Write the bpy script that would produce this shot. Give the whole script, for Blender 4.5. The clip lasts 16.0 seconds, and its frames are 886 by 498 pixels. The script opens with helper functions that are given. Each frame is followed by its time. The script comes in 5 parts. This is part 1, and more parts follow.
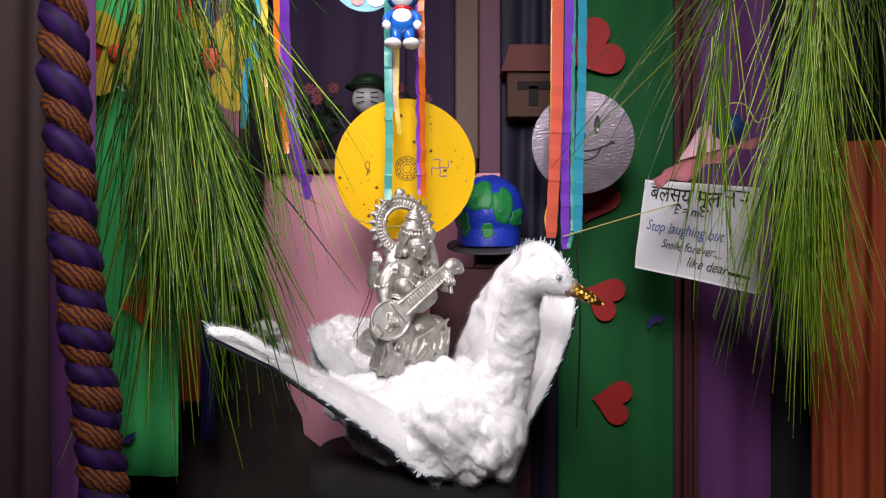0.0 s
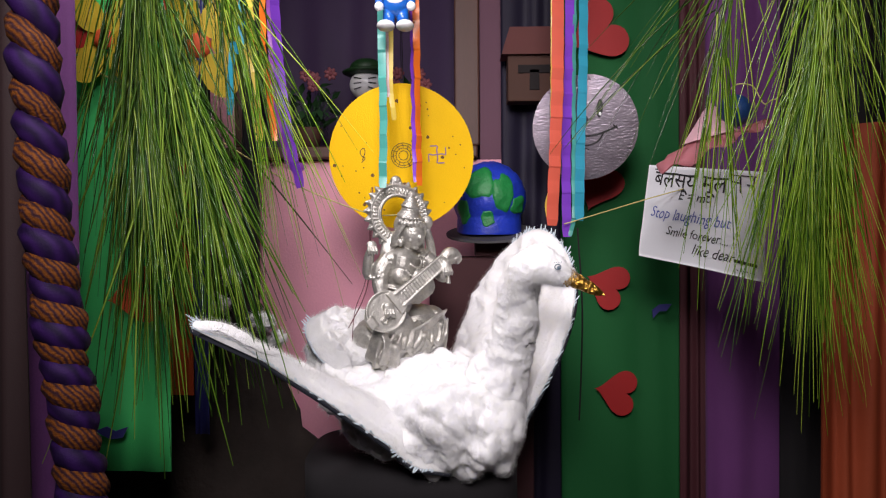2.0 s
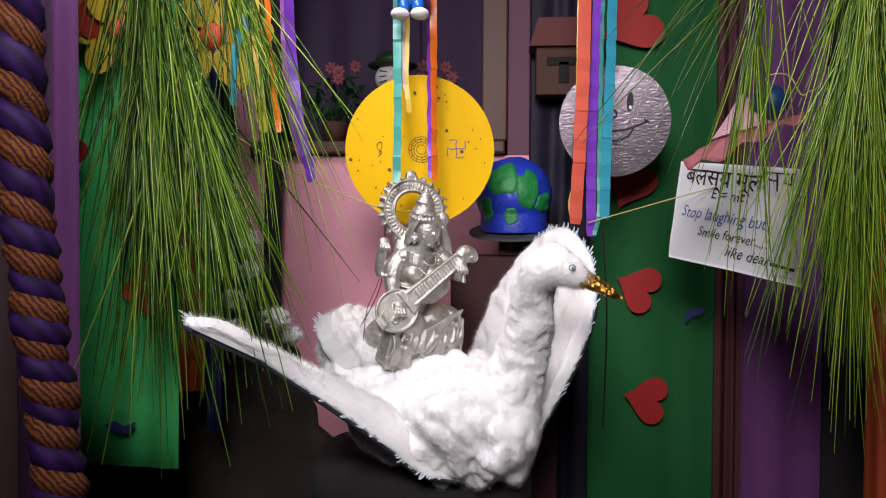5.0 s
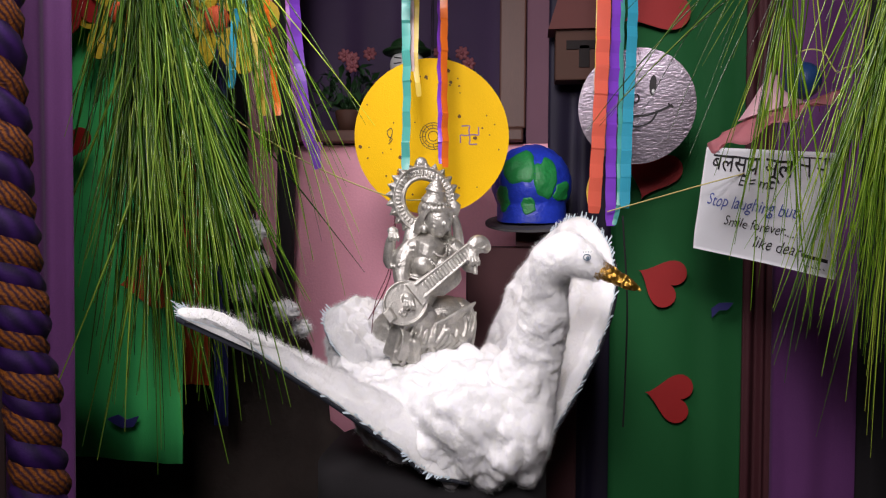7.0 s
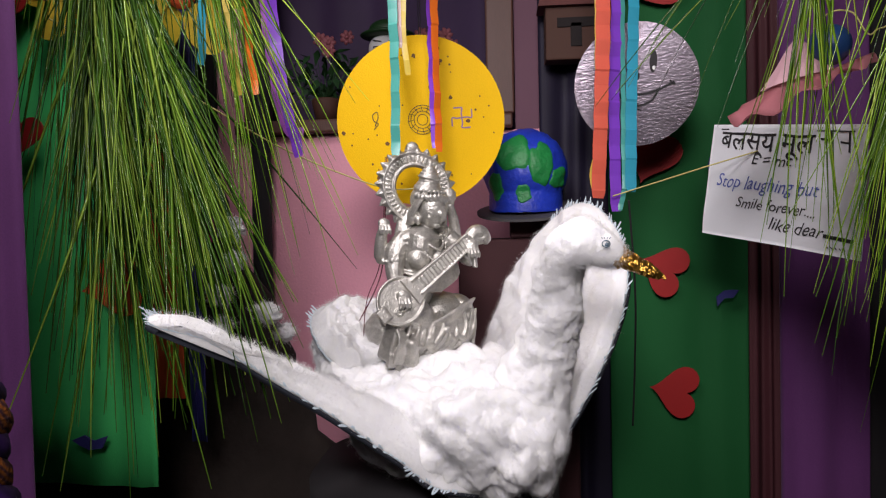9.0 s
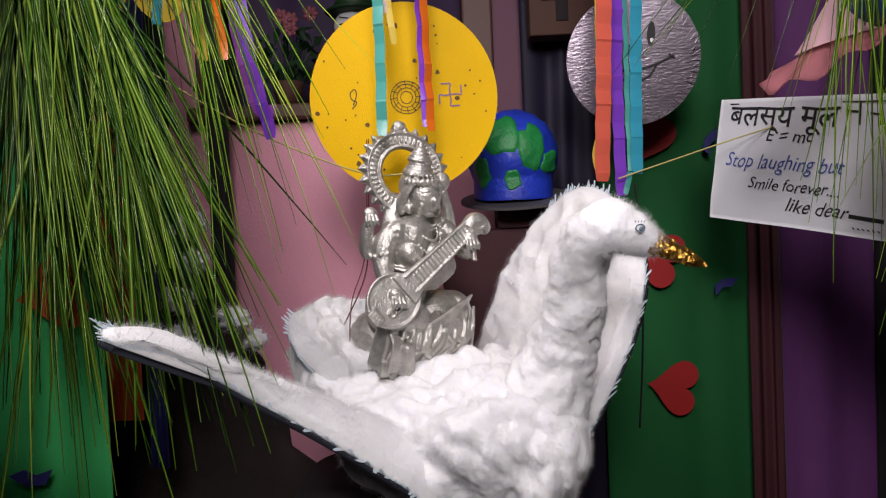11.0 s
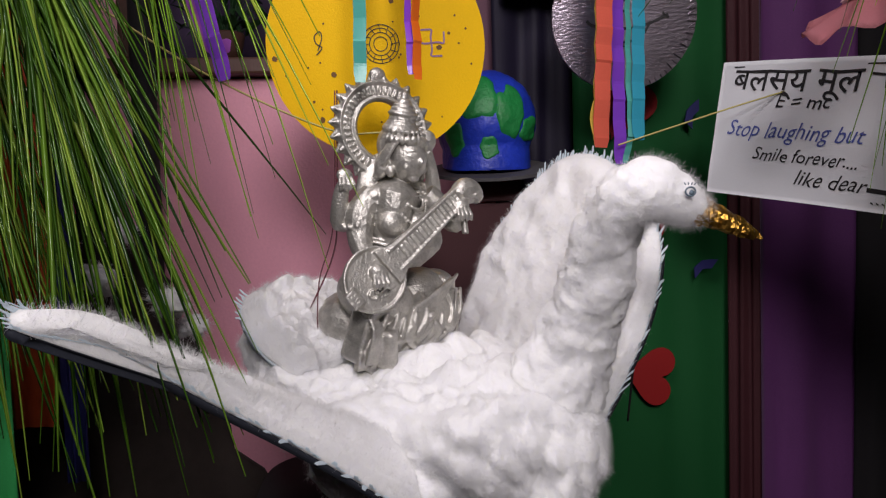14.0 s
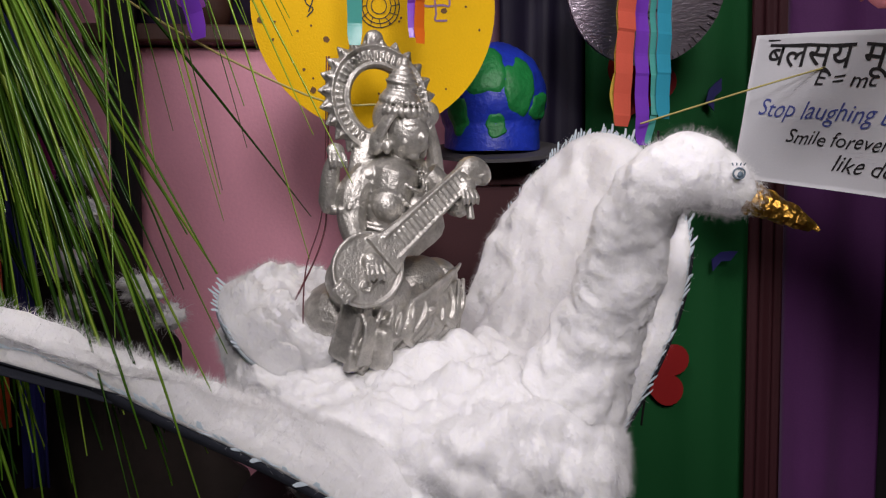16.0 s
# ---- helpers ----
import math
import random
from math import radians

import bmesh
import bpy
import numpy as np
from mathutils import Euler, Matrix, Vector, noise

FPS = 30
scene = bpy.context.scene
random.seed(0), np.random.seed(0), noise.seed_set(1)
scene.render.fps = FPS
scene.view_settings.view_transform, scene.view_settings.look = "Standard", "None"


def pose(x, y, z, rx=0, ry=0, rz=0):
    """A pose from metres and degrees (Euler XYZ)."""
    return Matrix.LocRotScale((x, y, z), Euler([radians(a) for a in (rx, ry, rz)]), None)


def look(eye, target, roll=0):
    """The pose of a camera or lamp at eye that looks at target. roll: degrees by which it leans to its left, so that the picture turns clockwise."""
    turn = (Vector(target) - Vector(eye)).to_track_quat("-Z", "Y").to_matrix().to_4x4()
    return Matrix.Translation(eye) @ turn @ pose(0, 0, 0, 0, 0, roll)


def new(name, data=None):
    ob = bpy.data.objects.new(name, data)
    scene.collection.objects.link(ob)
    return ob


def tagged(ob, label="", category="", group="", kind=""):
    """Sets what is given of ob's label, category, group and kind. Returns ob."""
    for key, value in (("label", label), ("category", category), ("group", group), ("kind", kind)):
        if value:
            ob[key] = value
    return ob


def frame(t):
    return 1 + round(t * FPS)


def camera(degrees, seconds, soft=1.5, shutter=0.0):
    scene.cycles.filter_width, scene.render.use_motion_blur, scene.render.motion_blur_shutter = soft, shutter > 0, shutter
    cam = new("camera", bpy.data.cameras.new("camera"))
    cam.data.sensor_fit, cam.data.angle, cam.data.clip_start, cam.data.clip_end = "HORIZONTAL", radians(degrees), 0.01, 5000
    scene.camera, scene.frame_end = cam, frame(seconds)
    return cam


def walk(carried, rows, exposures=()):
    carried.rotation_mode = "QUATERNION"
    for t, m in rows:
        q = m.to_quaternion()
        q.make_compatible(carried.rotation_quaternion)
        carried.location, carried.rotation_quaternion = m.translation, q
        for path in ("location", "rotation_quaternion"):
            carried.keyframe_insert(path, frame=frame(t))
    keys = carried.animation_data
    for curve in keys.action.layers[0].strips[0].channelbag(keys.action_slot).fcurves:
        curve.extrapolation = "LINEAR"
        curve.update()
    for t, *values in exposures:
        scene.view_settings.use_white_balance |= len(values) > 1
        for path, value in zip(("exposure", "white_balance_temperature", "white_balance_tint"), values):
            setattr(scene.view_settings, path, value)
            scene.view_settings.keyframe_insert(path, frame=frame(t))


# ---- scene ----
cam = camera(64.0, 16.0, soft=1.2)
PATH = (
    (0, (0.0000, 0.0000, 1.3500), (0.0001, 2.0000, 1.3502), 0.00),
    (0.5, (0.0078, 0.0100, 1.3495), (0.0039, 2.0100, 1.3459), -0.16),
    (1, (0.0158, 0.0186, 1.3519), (0.0078, 2.0185, 1.3353), -0.33),
    (1.5, (0.0176, 0.0310, 1.3513), (0.0072, 2.0307, 1.3228), -0.44),
    (2, (0.0231, 0.0403, 1.3535), (-0.0009, 2.0398, 1.3177), -0.41),
    (2.5, (0.0343, 0.0500, 1.3532), (-0.0149, 2.0489, 1.3085), -0.43),
    (3, (0.0419, 0.0629, 1.3516), (-0.0414, 2.0606, 1.3045), -0.45),
    (3.5, (0.0518, 0.0724, 1.3544), (-0.0547, 2.0691, 1.3128), -0.23),
    (4, (0.0578, 0.0793, 1.3533), (-0.0615, 2.0754, 1.3132), -0.05),
    (6.5, (0.1085, 0.1380, 1.3471), (-0.1065, 2.1258, 1.2975), 0.53),
    (7, (0.1067, 0.1557, 1.3410), (-0.1221, 2.1418, 1.2859), 0.36),
    (7.5, (0.0969, 0.1783, 1.3360), (-0.1285, 2.1648, 1.2807), 0.28),
    (8, (0.0856, 0.2040, 1.3320), (-0.1267, 2.1918, 1.2714), 0.04),
    (8.5, (0.0716, 0.2268, 1.3282), (-0.1178, 2.2169, 1.2664), -0.69),
    (9, (0.0544, 0.2590, 1.3295), (-0.0979, 2.2521, 1.2658), -1.28),
    (11.5, (-0.0438, 0.4236, 1.3139), (-0.0170, 2.4217, 1.2302), -2.67),
    (12, (-0.0619, 0.4539, 1.3094), (0.0069, 2.4505, 1.2149), -2.65),
    (12.5, (-0.0782, 0.4774, 1.3127), (0.0352, 2.4712, 1.2040), -2.57),
    (13, (-0.0908, 0.4995, 1.3097), (0.0536, 2.4916, 1.2056), -2.26),
    (13.5, (-0.1031, 0.5251, 1.3017), (0.0592, 2.5153, 1.1881), -2.00),
    (14, (-0.1122, 0.5522, 1.2962), (0.1026, 2.5368, 1.1729), -1.75),
    (14.5, (-0.1116, 0.5660, 1.2939), (0.1246, 2.5467, 1.1495), -1.42),
    (15, (-0.1118, 0.5905, 1.2879), (0.1312, 2.5691, 1.1272), -0.69),
    (15.5, (-0.1133, 0.6203, 1.2891), (0.1286, 2.5989, 1.1259), -0.60),
    (16, (-0.1068, 0.6521, 1.2913), (0.1140, 2.6331, 1.1279), -0.80),
)
walk(cam, [(t, look(eye, target, roll)) for t, eye, target, roll in PATH], exposures=((0, 0.30), (4, 0.26), (9, 0.14), (11.5, -0.04), (14, -0.22), (15, -0.28), (16, -0.24)))

# ---- light ----
world = bpy.data.worlds.new("world")
scene.world = world
world.use_nodes = True
world.node_tree.nodes["Background"].inputs[0].default_value = (0.55, 0.6, 0.75, 1)
world.node_tree.nodes["Background"].inputs[1].default_value = 0.005


def lamp(name, eye, target, energy, size, colour, spread=180):
    data = bpy.data.lights.new(name, "AREA")
    data.energy, data.size, data.color, data.spread = energy, size, colour, radians(spread)
    ob = new(name, data)
    ob.matrix_world = look(eye, target)
    return ob


lamp("ceiling_lamp", (-0.34, 0.82, 2.34), (0.0, 1.5, 1.1), 6.6, 0.40, (1.0, 0.92, 0.96), 140)
# Fill light added from the front to brighten the display; no known source.
lamp("front_fill", (-0.02, -0.32, 2.16), (-0.05, 1.6, 1.46), 7.2, 0.5, (1.0, 0.92, 0.95), 82)


# ---- materials ----
def mat(name, colour, rough=0.7, metal=0.0, vary=0.25, grain=40.0, bump=0.2, fine=400.0, sheen=0.0, sub=0.0, stretch=(1, 1, 1), transmit=0.0, spec=0.5):
    """A surface with stains at a large scale and grain at a small one."""
    m = bpy.data.materials.new(name)
    m.use_nodes = True
    nt = m.node_tree
    b = nt.nodes["Principled BSDF"]
    tex = nt.nodes.new("ShaderNodeTexCoord")
    mp = nt.nodes.new("ShaderNodeMapping")
    mp.inputs["Scale"].default_value = stretch
    nt.links.new(tex.outputs["Object"], mp.inputs[0])
    big = nt.nodes.new("ShaderNodeTexNoise")
    big.inputs["Scale"].default_value, big.inputs["Detail"].default_value = grain * 0.25, 5
    small = nt.nodes.new("ShaderNodeTexNoise")
    small.inputs["Scale"].default_value, small.inputs["Detail"].default_value = fine, 3
    for n in (big, small):
        nt.links.new(mp.outputs[0], n.inputs["Vector"])
    ramp = nt.nodes.new("ShaderNodeMixRGB")
    ramp.inputs[1].default_value = (*[c * (1 - vary) for c in colour], 1)
    ramp.inputs[2].default_value = (*[min(1, c * (1 + vary * 0.6)) for c in colour], 1)
    nt.links.new(big.outputs[0], ramp.inputs[0])
    mix = nt.nodes.new("ShaderNodeMixRGB")
    mix.blend_type = "MULTIPLY"
    mix.inputs[0].default_value = 0.35 * min(1, vary * 3)
    nt.links.new(ramp.outputs[0], mix.inputs[1])
    nt.links.new(small.outputs[0], mix.inputs[2])
    nt.links.new(mix.outputs[0], b.inputs["Base Color"])
    b.inputs["Roughness"].default_value, b.inputs["Metallic"].default_value = rough, metal
    b.inputs["Sheen Weight"].default_value, b.inputs["Subsurface Weight"].default_value = sheen, sub
    b.inputs["Subsurface Radius"].default_value = (0.02, 0.02, 0.022)
    b.inputs["Subsurface Scale"].default_value = 0.45
    b.inputs["Specular IOR Level"].default_value = spec
    b.inputs["Transmission Weight"].default_value = transmit
    if bump:
        bp = nt.nodes.new("ShaderNodeBump")
        bp.inputs["Strength"].default_value, bp.inputs["Distance"].default_value = bump, 0.002
        nt.links.new(small.outputs[0], bp.inputs["Height"])
        nt.links.new(bp.outputs[0], b.inputs["Normal"])
    return m


def thin(name, colour, rough=0.5, through_share=0.35, vary=0.2, grain=60.0, spec=0.5, bump=0.25):
    """Thin paper, cloth or leaf that lets some light through."""
    m = mat(name, colour, rough, vary=vary, grain=grain, spec=spec, bump=bump)
    nt = m.node_tree
    b, out = nt.nodes["Principled BSDF"], nt.nodes["Material Output"]
    t = nt.nodes.new("ShaderNodeBsdfTranslucent")
    t.inputs[0].default_value = (*colour, 1)
    mix = nt.nodes.new("ShaderNodeMixShader")
    mix.inputs[0].default_value = through_share
    nt.links.new(b.outputs[0], mix.inputs[1])
    nt.links.new(t.outputs[0], mix.inputs[2])
    nt.links.new(mix.outputs[0], out.inputs[0])
    return m


COTTON = mat("cotton", (0.86, 0.86, 0.865), 1.0, vary=0.05, grain=60, bump=1.0, fine=130, sheen=0.2, sub=0.8, spec=0.05)
FIBRE = thin("cotton_fibre", (0.86, 0.86, 0.86), 0.9, 0.5, vary=0.03, spec=0.1)
FRINGE = thin("fringe_paper", (0.72, 0.82, 0.88), 0.6, 0.3, vary=0.08)
UNDER = mat("wing_underside", (0.018, 0.022, 0.035), 0.8, vary=0.4)
SILVER = mat("silver_paint", (0.64, 0.62, 0.57), 0.44, 0.76, vary=0.6, grain=220, bump=0.6, fine=300)
GOLD = mat("gold_foil", (0.62, 0.34, 0.06), 0.28, 0.95, vary=0.35, grain=500, bump=1.0, fine=260)
FOIL = mat("silver_foil", (0.40, 0.35, 0.41), 0.30, 0.92, vary=0.3, grain=60, bump=0.40, fine=90, stretch=(1, 1, 3))
YELLOW = mat("yellow_card", (0.84, 0.50, 0.004), 0.6, vary=0.12, grain=30, bump=0.3, spec=0.15)
BLACK_INK = mat("black_ink", (0.02, 0.018, 0.02), 0.6, vary=0.2, bump=0)
PURPLE_INK = mat("purple_glitter", (0.30, 0.16, 0.28), 0.5, vary=0.3, bump=0)
BLUE_INK = mat("blue_ink", (0.09, 0.12, 0.42), 0.6, vary=0.2, bump=0)
OCEAN = mat("blue_paint", (0.020, 0.055, 0.60), 0.42, vary=0.5, grain=90, bump=0.9, fine=120)
LAND = mat("green_paint", (0.015, 0.27, 0.06), 0.5, vary=0.4, grain=90, bump=0.9, fine=130)
PAPER = thin("white_paper", (0.84, 0.85, 0.88), 0.7, 0.15, vary=0.05, bump=0.1)
PINK_WALL = mat("pink_wall_paint", (0.90, 0.40, 0.51), 0.6, vary=0.14, grain=14, bump=0.3, fine=160)
PLASTER = mat("dull_plaster", (0.07, 0.05, 0.065), 0.9, vary=0.2, grain=8)
FLOOR = mat("dark_floor", (0.07, 0.05, 0.05), 0.6, vary=0.3, grain=20)
GREEN_CLOTH = thin("green_cloth", (0.006, 0.13, 0.028), 0.8, 0.15, vary=0.12, grain=12)
GREEN_SHEET = thin("bright_green_sheet", (0.09, 0.80, 0.22), 0.7, 0.15, vary=0.12, grain=12)
PURPLE_CLOTH = mat("purple_cloth", (0.16, 0.035, 0.19), 0.75, vary=0.3, grain=14, sheen=0.2)
DARK_PURPLE = mat("dark_purple_cloth", (0.036, 0.008, 0.065), 0.7, vary=0.4, grain=14, sheen=0.2)
NAVY = mat("navy_cloth", (0.008, 0.004, 0.026), 0.7, vary=0.5, grain=40)
MAROON = mat("maroon_cloth", (0.075, 0.013, 0.02), 0.75, vary=0.3, grain=14)
DARK_MAROON = mat("dark_maroon_cloth", (0.022, 0.005, 0.006), 0.8, vary=0.35, grain=14)
ORANGE_CLOTH = mat("orange_red_cloth", (0.42, 0.07, 0.02), 0.75, vary=0.25, grain=14)
BLACK_CLOTH = mat("black_cloth", (0.012, 0.010, 0.012), 0.9, vary=0.4, grain=14)
WOOD = mat("brown_wood", (0.10, 0.036, 0.022), 0.55, vary=0.4, grain=30, stretch=(1, 1, 0.1))
CARD = mat("brown_card", (0.07, 0.024, 0.012), 0.75, vary=0.3, grain=30)
CARD_RED = mat("red_card_roof", (0.12, 0.028, 0.024), 0.75, vary=0.3, grain=30)
DARK = mat("dark_hollow", (0.012, 0.008, 0.008), 0.9, vary=0.2)
RED = mat("red_paper", (0.38, 0.010, 0.010), 0.6, vary=0.15, grain=30)
ORANGE_PAPER = mat("orange_red_paper", (0.72, 0.10, 0.025), 0.6, vary=0.15, grain=30)
BLUE_PAPER = mat("dark_blue_paper", (0.03, 0.03, 0.18), 0.6, vary=0.2, grain=30)
MAGENTA = mat("magenta_paper", (0.55, 0.03, 0.28), 0.6, vary=0.15, grain=30)
YELLOW_PAPER = thin("yellow_paper", (0.72, 0.52, 0.03), 0.6, 0.2, vary=0.15)
PINK_PAPER = thin("pink_crepe_paper", (0.72, 0.30, 0.34), 0.7, 0.3, vary=0.15)
PINK_PALE = thin("pale_pink_paper", (0.82, 0.50, 0.56), 0.7, 0.3, vary=0.1)
ROCK = mat("dark_brown_rock_paper", (0.030, 0.020, 0.016), 0.9, vary=0.5, grain=40, bump=0.8, fine=60)


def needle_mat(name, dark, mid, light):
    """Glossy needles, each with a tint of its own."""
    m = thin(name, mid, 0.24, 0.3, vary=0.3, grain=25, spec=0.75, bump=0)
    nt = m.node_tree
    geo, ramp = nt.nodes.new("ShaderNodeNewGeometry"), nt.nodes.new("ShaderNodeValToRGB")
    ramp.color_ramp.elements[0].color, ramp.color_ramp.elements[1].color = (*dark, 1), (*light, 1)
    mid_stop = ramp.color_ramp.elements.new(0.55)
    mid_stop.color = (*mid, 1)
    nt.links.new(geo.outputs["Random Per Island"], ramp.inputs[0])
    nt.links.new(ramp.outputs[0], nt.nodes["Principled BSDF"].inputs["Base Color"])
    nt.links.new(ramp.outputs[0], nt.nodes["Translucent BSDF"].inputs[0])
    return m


# Dark, mid and bright tones of one needle: light and shade put into colour.
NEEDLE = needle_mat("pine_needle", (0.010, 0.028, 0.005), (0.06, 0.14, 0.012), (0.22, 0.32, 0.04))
NEEDLE_LIT = needle_mat("lit_pine_needle", (0.05, 0.13, 0.012), (0.24, 0.44, 0.025), (0.50, 0.62, 0.08))
NEEDLE_MID = needle_mat("half_lit_pine_needle", (0.018, 0.055, 0.008), (0.085, 0.20, 0.014), (0.33, 0.48, 0.06))
# Darkened pink for the pier: its shade is put into the colour.
PINK_SHADED = mat("shaded_pink_paint", (0.14, 0.055, 0.09), 0.7, vary=0.2, grain=14)
BARK = mat("pine_bark", (0.06, 0.045, 0.025), 0.9, vary=0.4, grain=100, bump=1.0)
LEAF = thin("dark_leaf", (0.02, 0.07, 0.02), 0.5, 0.2, vary=0.4)
PETAL = thin("pink_petal", (0.34, 0.10, 0.12), 0.6, 0.3, vary=0.3)
ROPE_PURPLE = mat("purple_satin", (0.010, 0.0015, 0.030), 0.7, vary=0.35, grain=60, spec=0.2)
ROPE_GOLD = mat("ochre_brocade", (0.20, 0.058, 0.005), 0.8, vary=0.55, grain=500, bump=1.0, fine=300, spec=0.2)


def weave(m, colour, scale):
    """Fine woven bands of a second colour over a cloth."""
    nt = m.node_tree
    b = nt.nodes["Principled BSDF"]
    old = b.inputs["Base Color"].links[0].from_socket
    tex, band, mix = nt.nodes.new("ShaderNodeTexCoord"), nt.nodes.new("ShaderNodeTexWave"), nt.nodes.new("ShaderNodeMixRGB")
    band.inputs["Scale"].default_value, band.inputs["Distortion"].default_value, band.inputs["Detail"].default_value = scale, 5.0, 2.0
    band.bands_direction = "DIAGONAL"
    nt.links.new(tex.outputs["Object"], band.inputs["Vector"])
    nt.links.new(band.outputs["Fac"], mix.inputs[0])
    nt.links.new(old, mix.inputs[1])
    mix.inputs[2].default_value = (*colour, 1)
    nt.links.new(mix.outputs[0], b.inputs["Base Color"])


weave(ROPE_GOLD, (0.022, 0.006, 0.012), 62)
weave(ROPE_PURPLE, (0.022, 0.004, 0.060), 22)
THREAD = mat("yellow_thread", (0.55, 0.48, 0.16), 0.6, vary=0.2)
THREAD_RED = mat("dark_red_thread", (0.12, 0.02, 0.03), 0.7, vary=0.2)
TOY_BLUE = mat("blue_plastic", (0.01, 0.10, 0.42), 0.25, vary=0.05, bump=0)
TOY_WHITE = mat("white_plastic", (0.8, 0.8, 0.8), 0.25, vary=0.03, bump=0)
TOY_RED = mat("red_plastic", (0.5, 0.02, 0.03), 0.25, vary=0.03, bump=0)
COPPER = mat("copper_tube", (0.55, 0.28, 0.18), 0.35, 0.9, vary=0.2)
EYE_BLUE = mat("grey_blue_ink", (0.12, 0.17, 0.22), 0.5, vary=0.1, bump=0)
BALL_BLUE = mat("dark_blue_paint", (0.015, 0.05, 0.16), 0.35, vary=0.5, grain=120)


def satin(name, colour):
    return thin(name, colour, 0.32, 0.3, vary=0.12, grain=50, spec=0.6, bump=0.1)


CORAL, VIOLET, TEAL, SKY, LEMON, ORANGE, LILAC, PALE = (satin(n, c) for n, c in (
    ("coral_ribbon", (0.82, 0.16, 0.10)), ("violet_ribbon", (0.27, 0.07, 0.66)), ("teal_ribbon", (0.10, 0.46, 0.40)), ("sky_blue_ribbon", (0.05, 0.42, 0.58)),
    ("yellow_ribbon", (0.78, 0.60, 0.10)), ("orange_ribbon", (0.86, 0.20, 0.02)), ("lilac_ribbon", (0.48, 0.14, 0.62)), ("pale_pink_ribbon", (0.75, 0.55, 0.55))))


# ---- building tools ----
def mesh_of(name, verts, faces, material, smooth=True):
    me = bpy.data.meshes.new(name)
    me.from_pydata([tuple(v) for v in verts], [], faces)
    if smooth:
        me.polygons.foreach_set("use_smooth", [True] * len(me.polygons))
    for m in material if isinstance(material, (list, tuple)) else [material]:
        me.materials.append(m)
    return me


def from_bm(name, bm, material, smooth=True):
    bmesh.ops.recalc_face_normals(bm, faces=bm.faces)
    me = bpy.data.meshes.new(name)
    bm.to_mesh(me)
    bm.free()
    if smooth:
        me.polygons.foreach_set("use_smooth", [True] * len(me.polygons))
    for m in material if isinstance(material, (list, tuple)) else [material]:
        me.materials.append(m)
    return me


def hang(ob, parent):
    ob.parent = parent
    ob.matrix_parent_inverse = ROOTS[parent.name].inverted()
    return ob


ROOTS = {}


def base(name, x, y, z, label="", category="", group="", kind=""):
    """An empty at the foot of a thing made of parts."""
    ob = new(name)
    ob.empty_display_size = 0.02
    ob.matrix_basis = Matrix.Translation((x, y, z))
    ROOTS[ob.name] = ob.matrix_basis.copy()
    return tagged(ob, label, category, group, kind)


def part(name, data, parent, label="", kind=""):
    """One mesh, with its points in the world's metres, under a thing or a part."""
    ob = new(name, data)
    ROOTS[ob.name] = Matrix.Identity(4)
    hang(ob, parent)
    return tagged(ob, label, "", "", kind)


def thing(name, data, label, category, group="", kind=""):
    ob = new(name, data)
    ROOTS[ob.name] = Matrix.Identity(4)
    return tagged(ob, label, category, group, kind)


def box(bm, x0, x1, y0, y1, z0, z1, bevel=0.0, index=0, m=None):
    made = bmesh.ops.create_cube(bm, size=1.0, matrix=(m or Matrix.Identity(4)) @ Matrix.Translation(((x0 + x1) / 2, (y0 + y1) / 2, (z0 + z1) / 2)) @ Matrix.Diagonal((x1 - x0, y1 - y0, z1 - z0, 1)))
    faces = list({f for v in made["verts"] for f in v.link_faces})
    for f in faces:
        f.material_index = index
    if bevel:
        edges = list({e for f in faces for e in f.edges})
        bmesh.ops.bevel(bm, geom=edges, offset=bevel, segments=2, affect="EDGES", profile=0.5)


def blob(bm, centre, radii, turn=(0, 0, 0), index=0, sub=2):
    m = Matrix.LocRotScale(Vector(centre), Euler([radians(a) for a in turn]), Vector(radii))
    made = bmesh.ops.create_icosphere(bm, subdivisions=sub, radius=1.0, matrix=m)
    for f in {f for v in made["verts"] for f in v.link_faces}:
        f.material_index = index


def spline(points, n):
    """n points along a smooth curve through the given ones."""
    p = [np.array(q, float) for q in points]
    p = [2 * p[0] - p[1], *p, 2 * p[-1] - p[-2]]
    out = []
    for k in range(n):
        s = k / (n - 1) * (len(p) - 3)
        i = min(int(s), len(p) - 4)
        u = s - i
        a, b, c, d = p[i : i + 4]
        out.append(0.5 * (2 * b + (c - a) * u + (2 * a - 5 * b + 4 * c - d) * u**2 + (3 * b - a - 3 * c + d) * u**3))
    return np.array(out)


def tube(bm, points, radii, sides=10, index=0, flat=1.0):
    """A tube along points; radii one per point; flat squeezes it along its second side."""
    rings = []
    pts = [Vector(tuple(p)) for p in points]
    side = None
    for i, p in enumerate(pts):
        way = (pts[min(i + 1, len(pts) - 1)] - pts[max(i - 1, 0)]).normalized()
        if side is None:
            side = way.orthogonal().normalized()
        side = (side - way * side.dot(way)).normalized()
        other = way.cross(side)
        r = float(radii[i] if hasattr(radii, "__len__") else radii)
        rings.append([bm.verts.new(p + r * (math.cos(a) * side + flat * math.sin(a) * other)) for a in (2 * math.pi * k / sides for k in range(sides))])
    for a, b in zip(rings, rings[1:]):
        for k in range(sides):
            bm.faces.new((a[k], a[(k + 1) % sides], b[(k + 1) % sides], b[k])).material_index = index
    for ring in (rings[0], rings[-1]):
        bm.faces.new(ring).material_index = index


